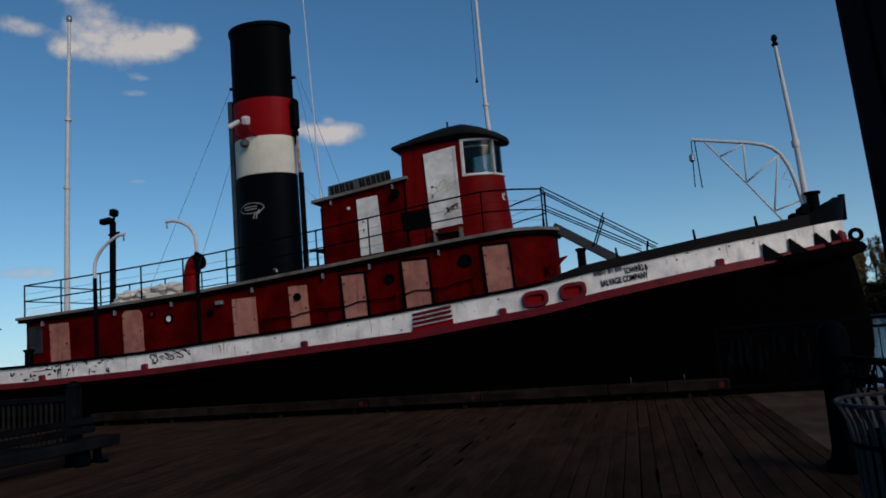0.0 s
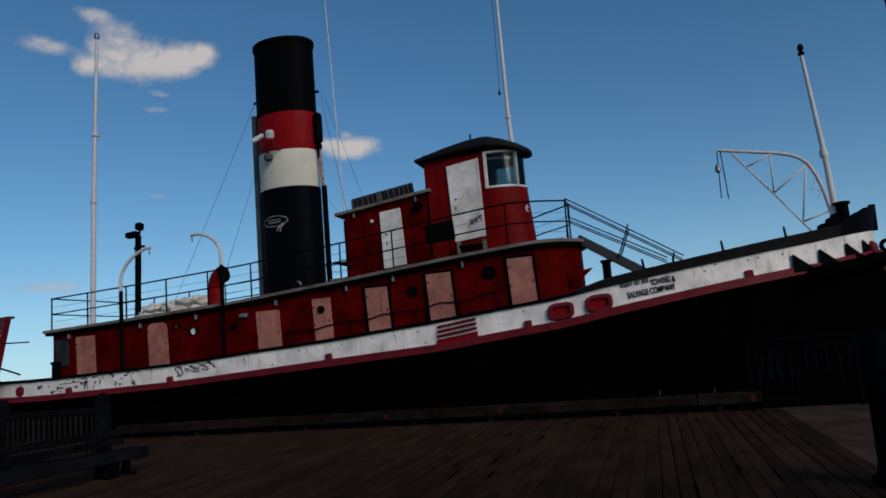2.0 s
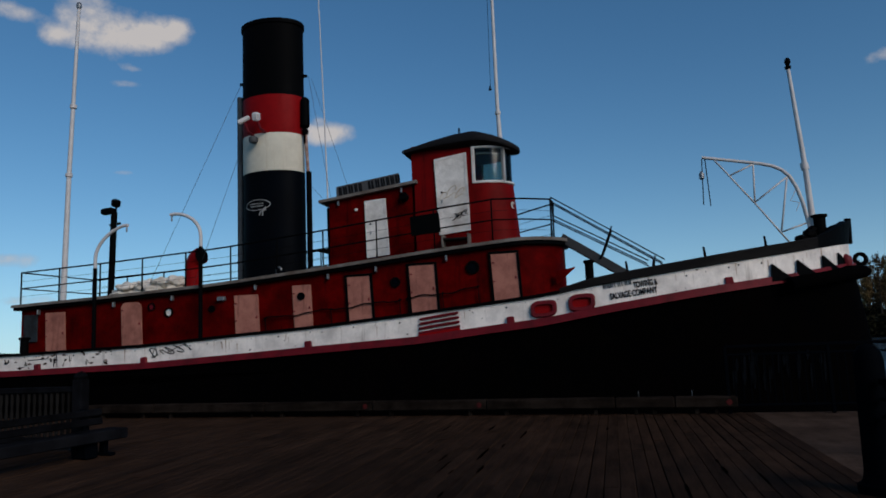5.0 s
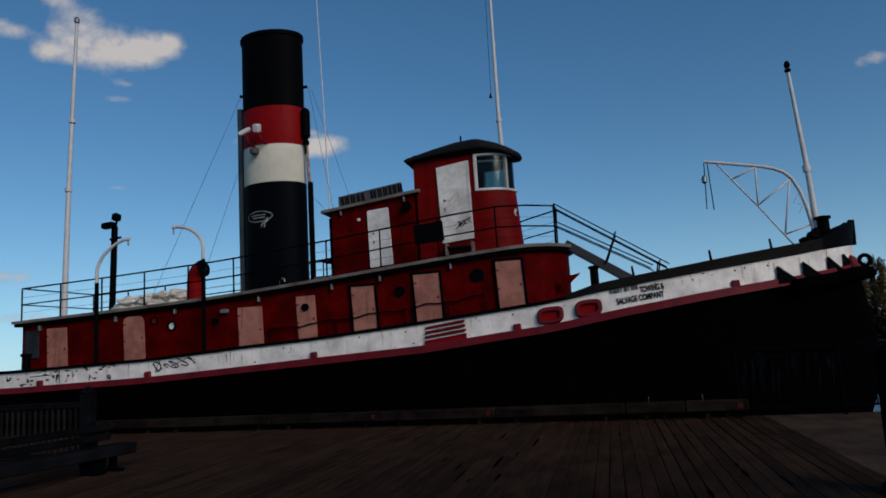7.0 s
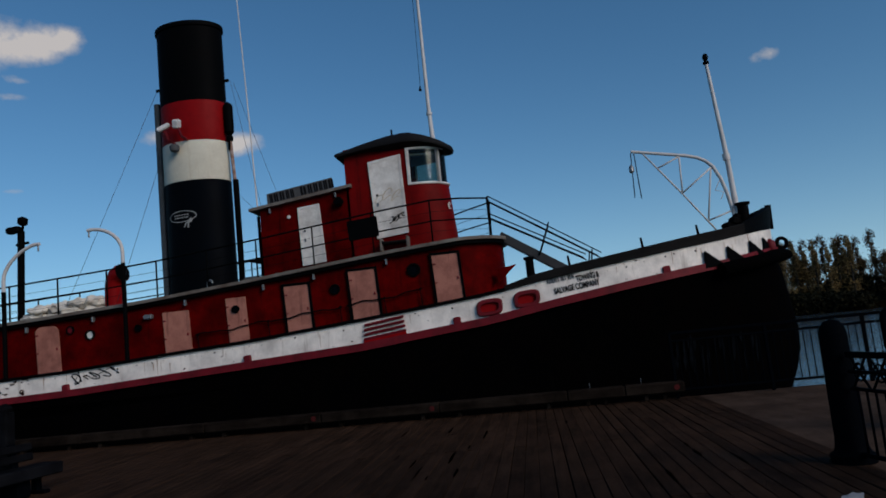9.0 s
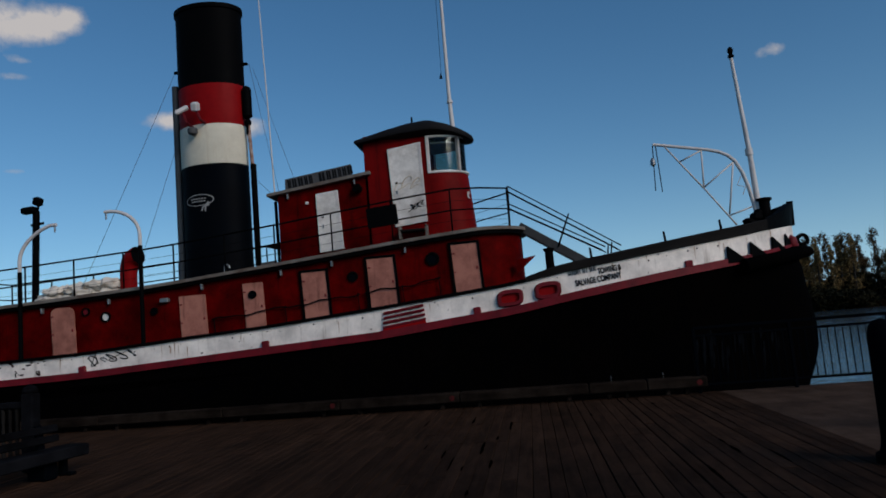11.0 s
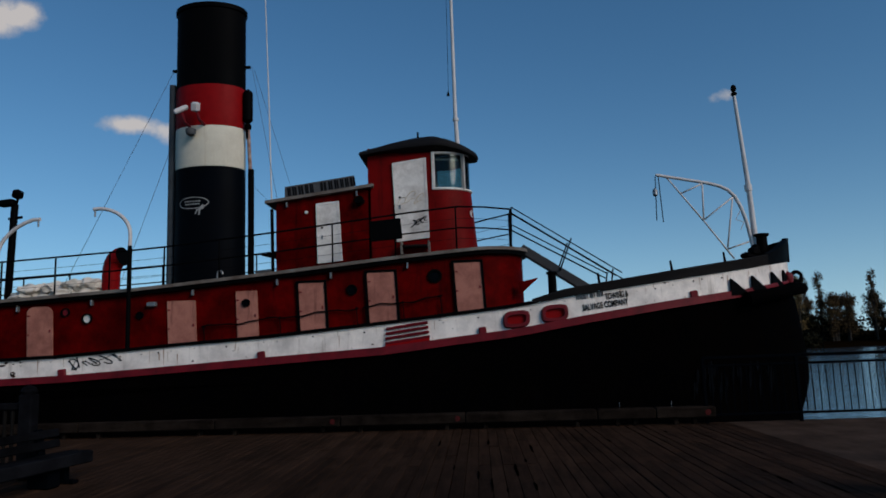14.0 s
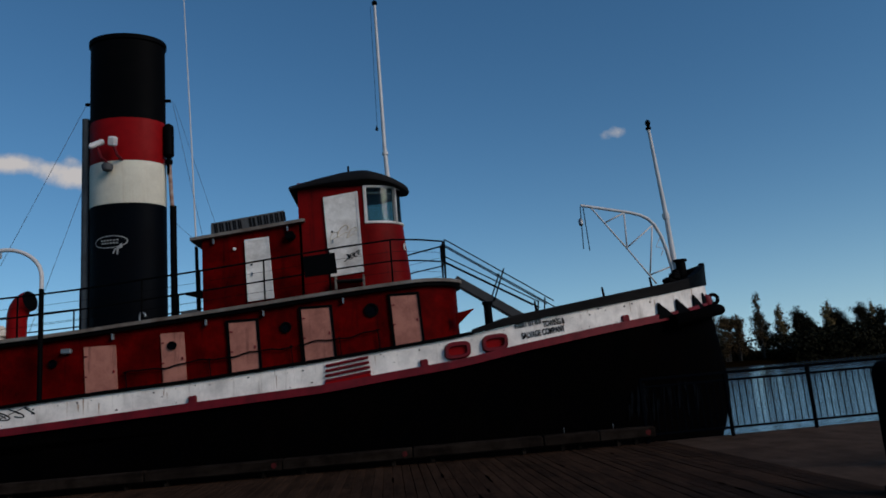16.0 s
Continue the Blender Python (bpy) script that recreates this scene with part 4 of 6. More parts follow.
# step below the door
bm = bmesh.new()
box(bm, (-3.95, U - 0.18, 3.78), (0.6, 0.3, 0.05), bevel=0.01)
door_step = part("door_step", bm, M_WOODD, wheelhouse, "dark wooden door step")
for x in (-4.26, -3.64):
    bm = bmesh.new()
    box(bm, (x, U - 0.2, 3.74), (0.045, 0.28, 0.30), bevel=0.01)
    part("step_side", bm, M_ROOF, door_step, "pale worn step side")
# white painted curl on the round front
bm = bmesh.new()
for rad, a1 in ((0.075, 5.2), (0.04, 4.4)):
    pts = []
    for a in np.linspace(0.5, a1, 14):
        th = radians(67) + rad * math.cos(a) / PRX
        pts.append((PXC + 0.06 + (PRX + 0.01) * math.sin(th), CY - (PR + 0.03) * math.cos(th), 4.58 + rad * math.sin(a)))
    tube(bm, pts, 0.012, 4)
part("painted_mark", bm, M_WHITE, wheelhouse, "small white painted curl")
# cambered roof with a thick dark brim
bm = bmesh.new()
ro = mirrored(-5.19, PXC - 0.03, PR + 0.20, 0.5, 24, PRX + 0.22)
cambers = [(1.0, 6.11), (1.02, 6.15), (1.0, 6.23), (0.93, 6.29), (0.82, 6.35), (0.66, 6.41), (0.46, 6.46), (0.24, 6.49), (0.0, 6.50)]
rise = lambda x: lerp([(-5.2, -0.14), (-4.5, -0.04), (-3.8, 0.02), (-3.3, 0.02), (-2.9, -0.05), (-2.4, -0.20)], x)  # noqa: E731
rr = []
for sc, z in cambers:
    rr.append([bm.verts.new((-3.7 + (x + 3.7) * (sc if x > -3.7 or sc > 0.9 else 1 - (1 - sc) * 0.85), CY + (y - CY) * sc, 6.11 + (z - 6.11) * lerp([(-5.2, 0.68), (-4.6, 0.9), (-4.0, 1.0)], x) + rise(x))) for x, y in ro])
for a, b in zip(rr, rr[1:]):
    for j in range(len(ro)):
        bm.faces.new((a[j], a[(j + 1) % len(ro)], b[(j + 1) % len(ro)], b[j])).smooth = True
bm.faces.new(rr[0][::-1])
bmesh.ops.remove_doubles(bm, verts=bm.verts, dist=0.003)
part("wheelhouse_roof", bm, M_ROOFD, tug, "dark cambered wheelhouse roof")
bm = bmesh.new()
tube(bm, [(-3.85, CY - 0.4, 6.42), (-3.85, CY - 0.4, 6.58)], 0.025, 6)
part("roof_vent", bm, M_BLACK, tug)

# ---------- masts, vents, deck gear ----------
def bar(name, pts, r, mat, parent, label="", r2=None, n=10):
    bm = bmesh.new()
    tube(bm, pts, r, n, r2)
    return part(name, bm, mat, parent, label)


mast = bar("main_mast", [(-2.92, CY + 0.1, 6.3), (-2.945, CY + 0.1, 7.2), (-2.94, CY + 0.1, 11.0)], 0.06, M_POLE, tug, "white mast on the wheelhouse", r2=0.035)
bar("mast_collar", [(-2.94, CY + 0.1, 6.98), (-2.94, CY + 0.1, 7.05)], 0.075, M_POLE, mast)
bm = bmesh.new()
lathe(bm, (-2.94, CY + 0.1, 11.0), [(0.03, 0), (0.07, 0.04), (0.07, 0.1), (0.03, 0.14)], 10)
part("truck", bm, M_BLACK, mast)
bar("halyard", [(-3.09, CY + 0.08, 7.72), (-3.05, CY + 0.1, 11.0)], 0.007, M_BLACK, mast, n=4)
bm = bmesh.new()
lathe(bm, (-3.10, CY + 0.06, 7.62), [(0.04, 0), (0.035, 0.03), (0.015, 0.09), (0.008, 0.12)], 10)
part("pulley", bm, M_BLACK, mast)
aft = bar("aft_pole", [(-15.62, CY, 2.7), (-15.53, CY, 6.6), (-15.34, CY, 11.66)], 0.085, M_POLE, tug, "tall white tapered pole at the stern", r2=0.045)
for z in (6.55, 8.6):
    bar("pole_collar", [(-15.53 + (z - 6.6) * 0.044, CY, z), (-15.53 + (z - 6.6) * 0.044, CY, z + 0.1)], 0.095, M_POLE, aft)
bm = bmesh.new()
lathe(bm, (-15.34, CY, 11.66), [(0.02, 0), (0.06, 0.02), (0.085, 0.1), (0.06, 0.19), (0.02, 0.22)], 12)
part("ball", bm, M_STEEL, aft)
bar("whip_antenna", [(-7.50, CY, 4.9), (-7.56, CY, 7.4), (-7.75, CY, 13.5)], 0.022, M_POLE, tug, "thin white whip antenna", r2=0.012, n=6)
bar("antenna_base", [(-7.47, CY - 0.02, 3.2), (-7.50, CY, 4.95)], 0.04, M_BLACK, tug)
# flood light post
fl = bar("flood_light_post", [(-14.05, CY, 2.85), (-13.98, CY, 5.38)], 0.085, M_BLACK, tug, "black post with two flood lights")
for c, s, r in (((-14.10, CY - 0.1, 5.40), (0.36, 0.2, 0.17), (0, -4, 0)), ((-13.85, CY - 0.1, 5.61), (0.21, 0.17, 0.21), (20, 25, 0))):
    bm = bmesh.new()
    box(bm, c, s, rot=r, bevel=0.03)
    part("flood_light", bm, M_BLACK, fl)
bar("light_bracket", [(-13.98, CY, 5.2), (-13.88, CY - 0.05, 5.5)], 0.03, M_BLACK, fl)
bar("cross_bar", [(-14.12, CY, 5.02), (-13.78, CY, 5.05)], 0.035, M_BLACK, fl)
# cowl vent
bm = bmesh.new()
vp = [(-11.47, CY, 2.85), (-11.47, CY, 3.52), (-11.455, CY, 3.66), (-11.41, CY - 0.01, 3.79), (-11.34, CY - 0.03, 3.88), (-11.25, CY - 0.05, 3.93), (-11.16, CY - 0.07, 3.95)]
tube(bm, vp, 0.20, 18, r2=0.235, caps=False)
cowl = part("cowl_vent", bm, M_BRED, tug, "red cowl ventilator with a dark mouth")
bm = bmesh.new()
tube(bm, [(-11.20, CY - 0.06, 3.945), (-11.155, CY - 0.071, 3.951)], 0.228, 18)
part("mouth", bm, M_BLACK, cowl, "dark open mouth")
# canvas bundles stacked on the roof
rnd = random.Random(5)
for k, (x, z, sx) in enumerate([(-13.55, 3.02, 0.5), (-13.05, 3.03, 0.55), (-12.5, 3.06, 0.55), (-11.98, 3.08, 0.5), (-13.3, 3.2, 0.42), (-12.8, 3.22, 0.5), (-12.25, 3.24, 0.5), (-11.85, 3.27, 0.35)]):
    bm = bmesh.new()
    bmesh.ops.create_icosphere(bm, subdivisions=4, radius=0.5, matrix=pose(x, CY - 0.1 + 0.1 * (k % 2), z, rnd.uniform(-8, 8), rnd.uniform(-12, 4), rnd.uniform(-20, 20)) @ Matrix.Diagonal((sx * 1.35, 0.9, 0.3, 1)))
    for v in bm.verts:
        v.co += 0.10 * Vector((noise.noise(v.co * 7), noise.noise(v.co * 7 + Vector((9, 0, 0))), noise.noise(v.co * 8 + Vector((0, 7, 0)))))
        v.co.y += 0.09 * noise.noise((v.co.x * 4, v.co.y * 3, v.co.z * 17))
    for f in bm.faces:
        f.smooth = True
    tagged(part("canvas_sack", bm, M_TARP, sharp=9), "pale crumpled canvas sack lying on the deckhouse roof", "sack", "sacks on the deckhouse roof")
# davits: black below, white curved heads with a hook
for x0, up, tip, top_z in ((-13.22, 3.60, 0.95, 0.18), (-10.2, 3.95, -0.85, 0.0)):
    y = CY - 1.6
    d = bar("davit", [(x0, y, zw(x0) - 0.6), (x0, y, up)], 0.05, M_BLACK, tug, "boat davit, black below with a white curved head")
    pts = [(x0, y, up)] + [(x0 + tip * (1 - math.cos(a)) * 0.9, y, up + 0.25 + 0.62 * math.sin(a) + top_z * (1 - math.cos(a))) for a in np.linspace(0.0, 1.5, 9)] + [(x0 + tip, y, up + 0.86 + top_z)]
    bar("davit_head", pts, 0.042, M_POLE, d, "white curved davit head")
    bar("hook", [(x0 + tip * 0.96, y, up + 0.85 + top_z), (x0 + tip * 0.96, y, up + 0.69 + top_z)], 0.02, M_STEEL, d)
# stern bitt and cleats along the rail
for x, y, z, r, h in ((-14.72, CY - 2.2, 1.2, 0.1, 0.72), (-0.93, CY - 1.0, 2.2, 0.095, 0.86), (4.02, CY - 0.15, 3.1, 0.13, 0.72)):
    bm = bmesh.new()
    lathe(bm, (x, y, z), [(r * 1.25, 0), (r * 1.25, 0.04), (r, 0.05), (r * 0.97, h - 0.08), (r * 1.3, h - 0.06), (r * 1.3, h - 0.01), (r * 0.9, h)], 16)
    part("mooring_bitt", bm, M_BLACK, tug, "black iron mooring bitt")
for x in (-0.15, 1.35, 2.55):
    bm = bmesh.new()
    y = CY - beam(x) + 0.06
    tube(bm, [(x, y, fr(x) - 0.02), (x - 0.02, y, fr(x) + 0.2)], 0.028, 6, r2=0.02)
    part("rail_pin", bm, M_BLACK, tug)
bm = bmesh.new()
for c, s in (((3.75, CY - 0.35, 3.38), (0.24, 0.2, 0.2)), ((3.62, CY - 0.35, 3.28), (0.3, 0.25, 0.15)), ((3.85, CY - 0.2, 3.5), (0.16, 0.16, 0.16))):
    box(bm, c, s, rot=(0, 12, 20), bevel=0.05)
part("anchor_winch", bm, M_BLACK, tug, "black winch on the bow")
bm = bmesh.new()
prism(bm, [(-1.66, CY - 0.95), (-1.24, CY - 0.95), (-1.24, CY - 0.9), (-1.66, CY - 0.9)], lambda x: 2.56 + (x + 1.66) * 0.85, lambda x: 2.86 + (x + 1.66) * 0.18)
part("red_bracket", bm, M_RED, tug)
# stair from the roof to the foredeck
bm = bmesh.new()
for s in (-1, -0.2):
    box(bm, (-0.72, CY - 0.1 + s * 0.30, 3.14), (1.98, 0.05, 0.20), rot=(0, 34, 0), bevel=0.01)
stair = part("foredeck_stair", bm, material("grey_stair_paint", (0.035, 0.036, 0.038), 0.7, second=(0.018, 0.018, 0.018), scale=3), tug, "dark grey stair down to the foredeck")
for k in range(6):
    bm = bmesh.new()
    box(bm, (-1.4 + k * 0.27, CY - 0.1, 3.62 - k * 0.185), (0.2, 0.6, 0.035), bevel=0.006)
    part("tread", bm, M_WOODD, stair)
for s in (-1, 1):
    y = CY - 0.1 + s * 0.36
    bm = bmesh.new()
    for dz in (0.0, -0.14, -0.42, -0.55):
        if s == 1 and dz in (-0.14, -0.55):
            continue
        tube(bm, [(-1.72, y, 4.65 + dz), (0.62 + (0.1 if dz > -0.2 else -0.25), y, 3.02 + (dz if dz > -0.2 else dz + 0.42))], 0.014, 6)
    part("stair_rail", bm, M_BLACK, stair)
    for x0, zt, zb_ in ((-1.72, 4.65, 3.62), (-0.38, 3.86, 3.12), (0.52, 3.12, 2.85)):
        bm = bmesh.new()
        tube(bm, [(x0 - (0.30 if x0 == -0.38 else 0.04), y, zb_), (x0, y, zt)], 0.018, 6)
        part("stair_post", bm, M_BLACK, stair)
# bow mast and lattice boom
bowmast = bar("bow_mast", [(3.92, CY - 0.1, 3.2), (3.87, CY - 0.1, 4.9), (3.74, CY - 0.1, 7.18)], 0.075, M_POLE, tug, "white bow mast", r2=0.04)
bar("mast_collar", [(3.865, CY - 0.1, 4.85), (3.855, CY - 0.1, 5.0)], 0.085, M_POLE, bowmast)
bm = bmesh.new()
lathe(bm, (3.74, CY - 0.1, 7.18), [(0.04, 0), (0.07, 0.03), (0.07, 0.07), (0.03, 0.1), (0.05, 0.12), (0.07, 0.18), (0.05, 0.25), (0.01, 0.28)], 12)
part("truck", bm, M_BLACK, bowmast)
yb = CY - 0.1
boom_pts = [(3.86, 3.3), (3.83, 3.6), (3.75, 4.1), (3.66, 4.45), (3.53, 4.74), (3.38, 4.9), (3.2, 5.0), (2.95, 5.08), (2.67, 5.14), (2.2, 5.24), (1.74, 5.34)]
boom = bar("lattice_boom", [(x, yb, z) for x, z in boom_pts], 0.045, M_POLE, tug, "white curved lattice boom with a hanging hook line", r2=0.035)
for a, b in (((1.99, 5.27), (2.76, 4.20)), ((2.76, 4.20), (3.39, 3.27)), ((2.29, 4.86), (2.81, 5.08)), ((2.81, 5.08), (2.77, 4.20)), ((2.76, 4.20), (3.48, 4.72)), ((3.48, 4.72), (3.26, 3.53)), ((3.26, 3.50), (3.79, 3.66))):
    bar("strut", [(a[0], yb, a[1]), (b[0], yb, b[1])], 0.02, M_POLE, boom, n=6)
bar("fall", [(1.73, yb, 5.3), (1.69, yb, 4.24)], 0.012, M_BLACK, boom, n=5)
bar("fall", [(1.80, yb, 5.3), (1.84, yb, 4.20)], 0.012, M_BLACK, boom, n=5)
bm = bmesh.new()
lathe(bm, (1.70, yb, 4.82), [(0.02, 0), (0.06, 0.04), (0.06, 0.14), (0.02, 0.2)], 10)
part("hook_block", bm, M_STEEL, boom)
bar("hand_hold", [(3.62, yb - 0.02, 4.4), (3.5, yb - 0.02, 4.18), (3.68, yb - 0.02, 4.12), (3.6, yb - 0.02, 3.95)], 0.01, M_POLE, boom, n=5)
# bow fender, its lugs and the towing eye
bm = bmesh.new()
fpts = []
for x, s in [(x, -1) for x in STATIONS[::-1] if x > 2.75] + [(x, 1) for x in STATIONS[1:] if x > 2.75]:
    fpts.append((x + (0.16 if x > 4.5 else 0.08), CY + s * (beam(x) + 0.14), zb(x) - 0.04))
tube(bm, fpts, 0.14, 12)
for v in bm.verts:
    v.co += 0.03 * Vector((noise.noise(v.co * 3), noise.noise(v.co * 3 + Vector((5, 0, 0))), noise.noise(v.co * 3 + Vector((0, 5, 0)))))
part("bow_fender", bm, M_HULLB, tug, "thick black rubber bow fender")
for xa in (2.62, 3.15, 3.72, 4.12):
    bm = bmesh.new()
    ya, yb2 = CY - beam(xa) - 0.1, CY - beam(xa + 0.38) - 0.1
    z0 = zb(xa) + 0.05
    a = [bm.verts.new(p) for p in ((xa - 0.05, ya, z0), (xa + 0.4, yb2, z0 + 0.03), (xa - 0.02, ya, z0 + 0.35), (xa - 0.05, ya + 0.12, z0), (xa + 0.4, yb2 + 0.12, z0 + 0.03), (xa - 0.02, ya + 0.12, z0 + 0.35))]
    for f in ((0, 1, 2), (5, 4, 3), (0, 3, 4, 1), (1, 4, 5, 2), (2, 5, 3, 0)):
        bm.faces.new([a[i] for i in f])
    part("fender_lug", bm, M_BLACK, tug, "black triangular fender lug")
bm = bmesh.new()
ec = Vector((BOW + 0.2, CY - 0.05, 2.80))
tube(bm, [ec + 0.11 * Vector((math.cos(a), 0, math.sin(a))) for a in np.linspace(0, 2 * math.pi, 17)], 0.045, 8, caps=False)
part("towing_eye", bm, M_BLACK, tug, "black iron towing eye")
bm = bmesh.new()
lathe(bm, (4.32, CY - beam(4.32) - 0.02, 2.72), [(0.02, -0.16), (0.1, -0.1), (0.12, 0), (0.1, 0.1), (0.02, 0.16)], 14)
part("red_boss", bm, M_DRED, tug)
# oval fairleads, freeing ports, louvre
HY = CY - 2.5
for x, z in ((-1.84, 1.98), (-1.08, 2.07)):
    bm = bmesh.new()
    rings = []
    for a_, b_, yy in ((0.18, 0.085, HY - 0.02), (0.19, 0.095, HY - 0.08), (0.245, 0.15, HY - 0.08), (0.27, 0.175, HY - 0.02)):
        rings.append([bm.verts.new((x + a_ * abs(math.cos(t)) ** 0.6 * (1 if math.cos(t) > 0 else -1), yy, z + 0.1 * a_ * math.cos(t) + b_ * abs(math.sin(t)) ** 0.6 * (1 if math.sin(t) > 0 else -1))) for t in (2 * math.pi * j / 28 for j in range(28))])
    for p, q in zip(rings, rings[1:]):
        for j in range(28):
            bm.faces.new((p[j], p[(j + 1) % 28], q[(j + 1) % 28], q[j])).smooth = True
    bmesh.ops.recalc_face_normals(bm, faces=bm.faces)
    fl_ = part("fairlead", bm, M_DRED, bulwark, "dark red oval fairlead")
    bm = bmesh.new()
    bm.faces.new([bm.verts.new((v[0], HY - 0.018, v[1])) for v in ((x + 0.2 * math.cos(t), z + 0.11 * math.sin(t) + 0.02 * math.cos(t)) for t in (2 * math.pi * j / 20 for j in range(20)))])
    part("fairlead_cover", bm, M_BRED, fl_, "bright red plate")
for x in (-14.0, -11.07, -6.97, -2.52, 1.75):
    y = CY - beam(x)
    bm = bmesh.new()
    box(bm, (x, y - 0.01, zr(x) + 0.05), (0.15, 0.12, 0.15), rot=(0, -5, 0), bevel=0.02)
    part("freeing_port", bm, M_DRED, bulwark, "dark red square port")
bm = bmesh.new()
lathe(bm, (-15.6, CY - beam(-15.6) - 0.0, 1.25), [(0.02, -0.13), (0.12, -0.09), (0.15, 0), (0.12, 0.09), (0.02, 0.13)], 14, 1.0, 0.3)
part("stern_fairlead", bm, M_DRED, bulwark, "dark red stern fairlead")
bm = bmesh.new()
for k in range(5):
    z = 1.56 + 0.095 * k
    box(bm, (-4.02, HY - 0.03, z), (0.92 - 0.02 * k, 0.06, 0.045), rot=(20, -7, 0), bevel=0.008)
louvre = part("louvre", bm, M_DRED, bulwark, "dark red louvre slats")
bm = bmesh.new()
box(bm, (-4.02, HY - 0.035, 1.565), (0.90, 0.05, 0.13), rot=(0, -7, 0), bevel=0.01)
part("louvre_plate", bm, M_BRED, louvre, "red plate under the slats")
# lettering on the bow: one word left as bars, the rest readable


def lettering(text, x, z, size, tilt, squeeze=0.72):
    cu = bpy.data.curves.new("lettering", "FONT")
    cu.body, cu.size, cu.extrude = text, size, 0.004
    cu.offset = 0.006
    tmp = new("lettering_curve", cu)
    dg = bpy.context.evaluated_depsgraph_get()
    me = bpy.data.meshes.new_from_object(tmp.evaluated_get(dg))
    bpy.data.objects.remove(tmp)
    y0 = CY - beam(x + 0.3) - 0.012
    m = pose(x, y0, z, 90, 0, 0) @ pose(0, 0, 0, 0, 0, tilt) @ Matrix.Diagonal((squeeze, 1, 1, 1))
    me.transform(m)
    for v in me.vertices:
        v.co.y = CY - beam(v.co.x) - 0.014
    me.materials.clear()
    me.materials.append(M_PIGMENT)
    ob = new("lettering", me)
    ob.parent = bulwark
    return tagged(ob, "black painted lettering")


lettering("TOWING &", -0.06, 2.305, 0.165, 6.5, 0.545)
lettering("SALVAGE COMPANY", -0.52, 2.10, 0.165, 6.5, 0.595)
for k in range(8):
    x = -0.64 + k * 0.070
    for dx in ((0.012,) if k in (3, 5) else (0.006, 0.038)):
        bm = bmesh.new()
        box(bm, (x + dx, CY - beam(x) - 0.012, 2.372 + (x + 0.64) * 0.114), (0.014, 0.008, 0.108), rot=(0, -6.5, 0))
        part("lettering_bar", bm, M_PIGMENT, bulwark)
# scrawls, bars and bolt holes on the white bulwark
bm = bmesh.new()
rs = random.Random(11)


def scrawl(bm, x0, z0, w, h, turns, r=0.011):
    """Angular sprayed strokes that read as no word."""
    for k in range(turns):
        u = x0 + w * k / turns
        pts = [(u + w / turns * rs.uniform(-0.2, 1.1), z0 + (u - x0) * 0.06 + h * rs.uniform(-0.55, 0.55)) for _ in range(rs.randint(3, 4))]
        tube(bm, [(px, HY - 0.004, pz) for px, pz in pts], r * rs.uniform(0.7, 1.2), 4)


for x0, z0, w, h, turns, r in ((-10.86, 1.42, 0.20, 0.15, 1.7, 0.013), (-10.62, 1.43, 0.16, 0.06, 1.2, 0.010), (-10.45, 1.46, 0.26, 0.11, 1.6, 0.012), (-10.22, 1.50, 0.30, 0.12, 1.5, 0.012), (-9.98, 1.53, 0.20, 0.10, 1.3, 0.011)):
    tube(bm, [(x0 + w * (0.25 * t + 0.42 * math.sin(5.1 * t * turns + x0)), HY - 0.004, z0 - 0.02 + 0.75 * h * math.cos(3.7 * t * turns + 2 * x0) + 0.02 * t) for t in np.linspace(0, 1, 26)], r, 4)
tube(bm, [(-10.88, HY - 0.004, 1.31), (-10.78, HY - 0.004, 1.56), (-10.72, HY - 0.004, 1.34)], 0.011, 4)
tube(bm, [(-10.5, HY - 0.004, 1.40), (-10.0, HY - 0.004, 1.60)], 0.009, 4)
tube(bm, [(-14.30, HY - 0.004, 1.345), (-13.72, HY - 0.004, 1.375)], 0.013, 4)
for x, z, w, h in ((-13.68, 1.34, 0.08, 0.09), (-13.56, 1.32, 0.1, 0.26), (-13.32, 1.30, 0.26, 0.22), (-14.98, 1.32, 0.12, 0.1), (-14.40, 1.26, 0.08, 0.1), (-14.6, 1.18, 0.2, 0.05), (-12.67, 1.25, 0.1, 0.1), (-12.2, 1.25, 0.14, 0.08)):
    scrawl(bm, x, z, w, h, 3, 0.015)
tagged(part("scrawl", bm, M_PIGMENT, bulwark, "black spray scrawl"), kind="stuff")
bm = bmesh.new()
for k in range(46):
    x = -13.8 + k * 0.36 + rs.uniform(-0.1, 0.1)
    y = CY - beam(x)
    z = zw(x) - 0.1 - rs.random() * 0.06
    r = rs.choice((0.008, 0.011, 0.018))
    box(bm, (x, y - 0.004, z), (r * 1.6, 0.02, r * 1.8), bevel=0.006)
tagged(part("bolt_head", bm, M_BLACK, bulwark), kind="stuff")
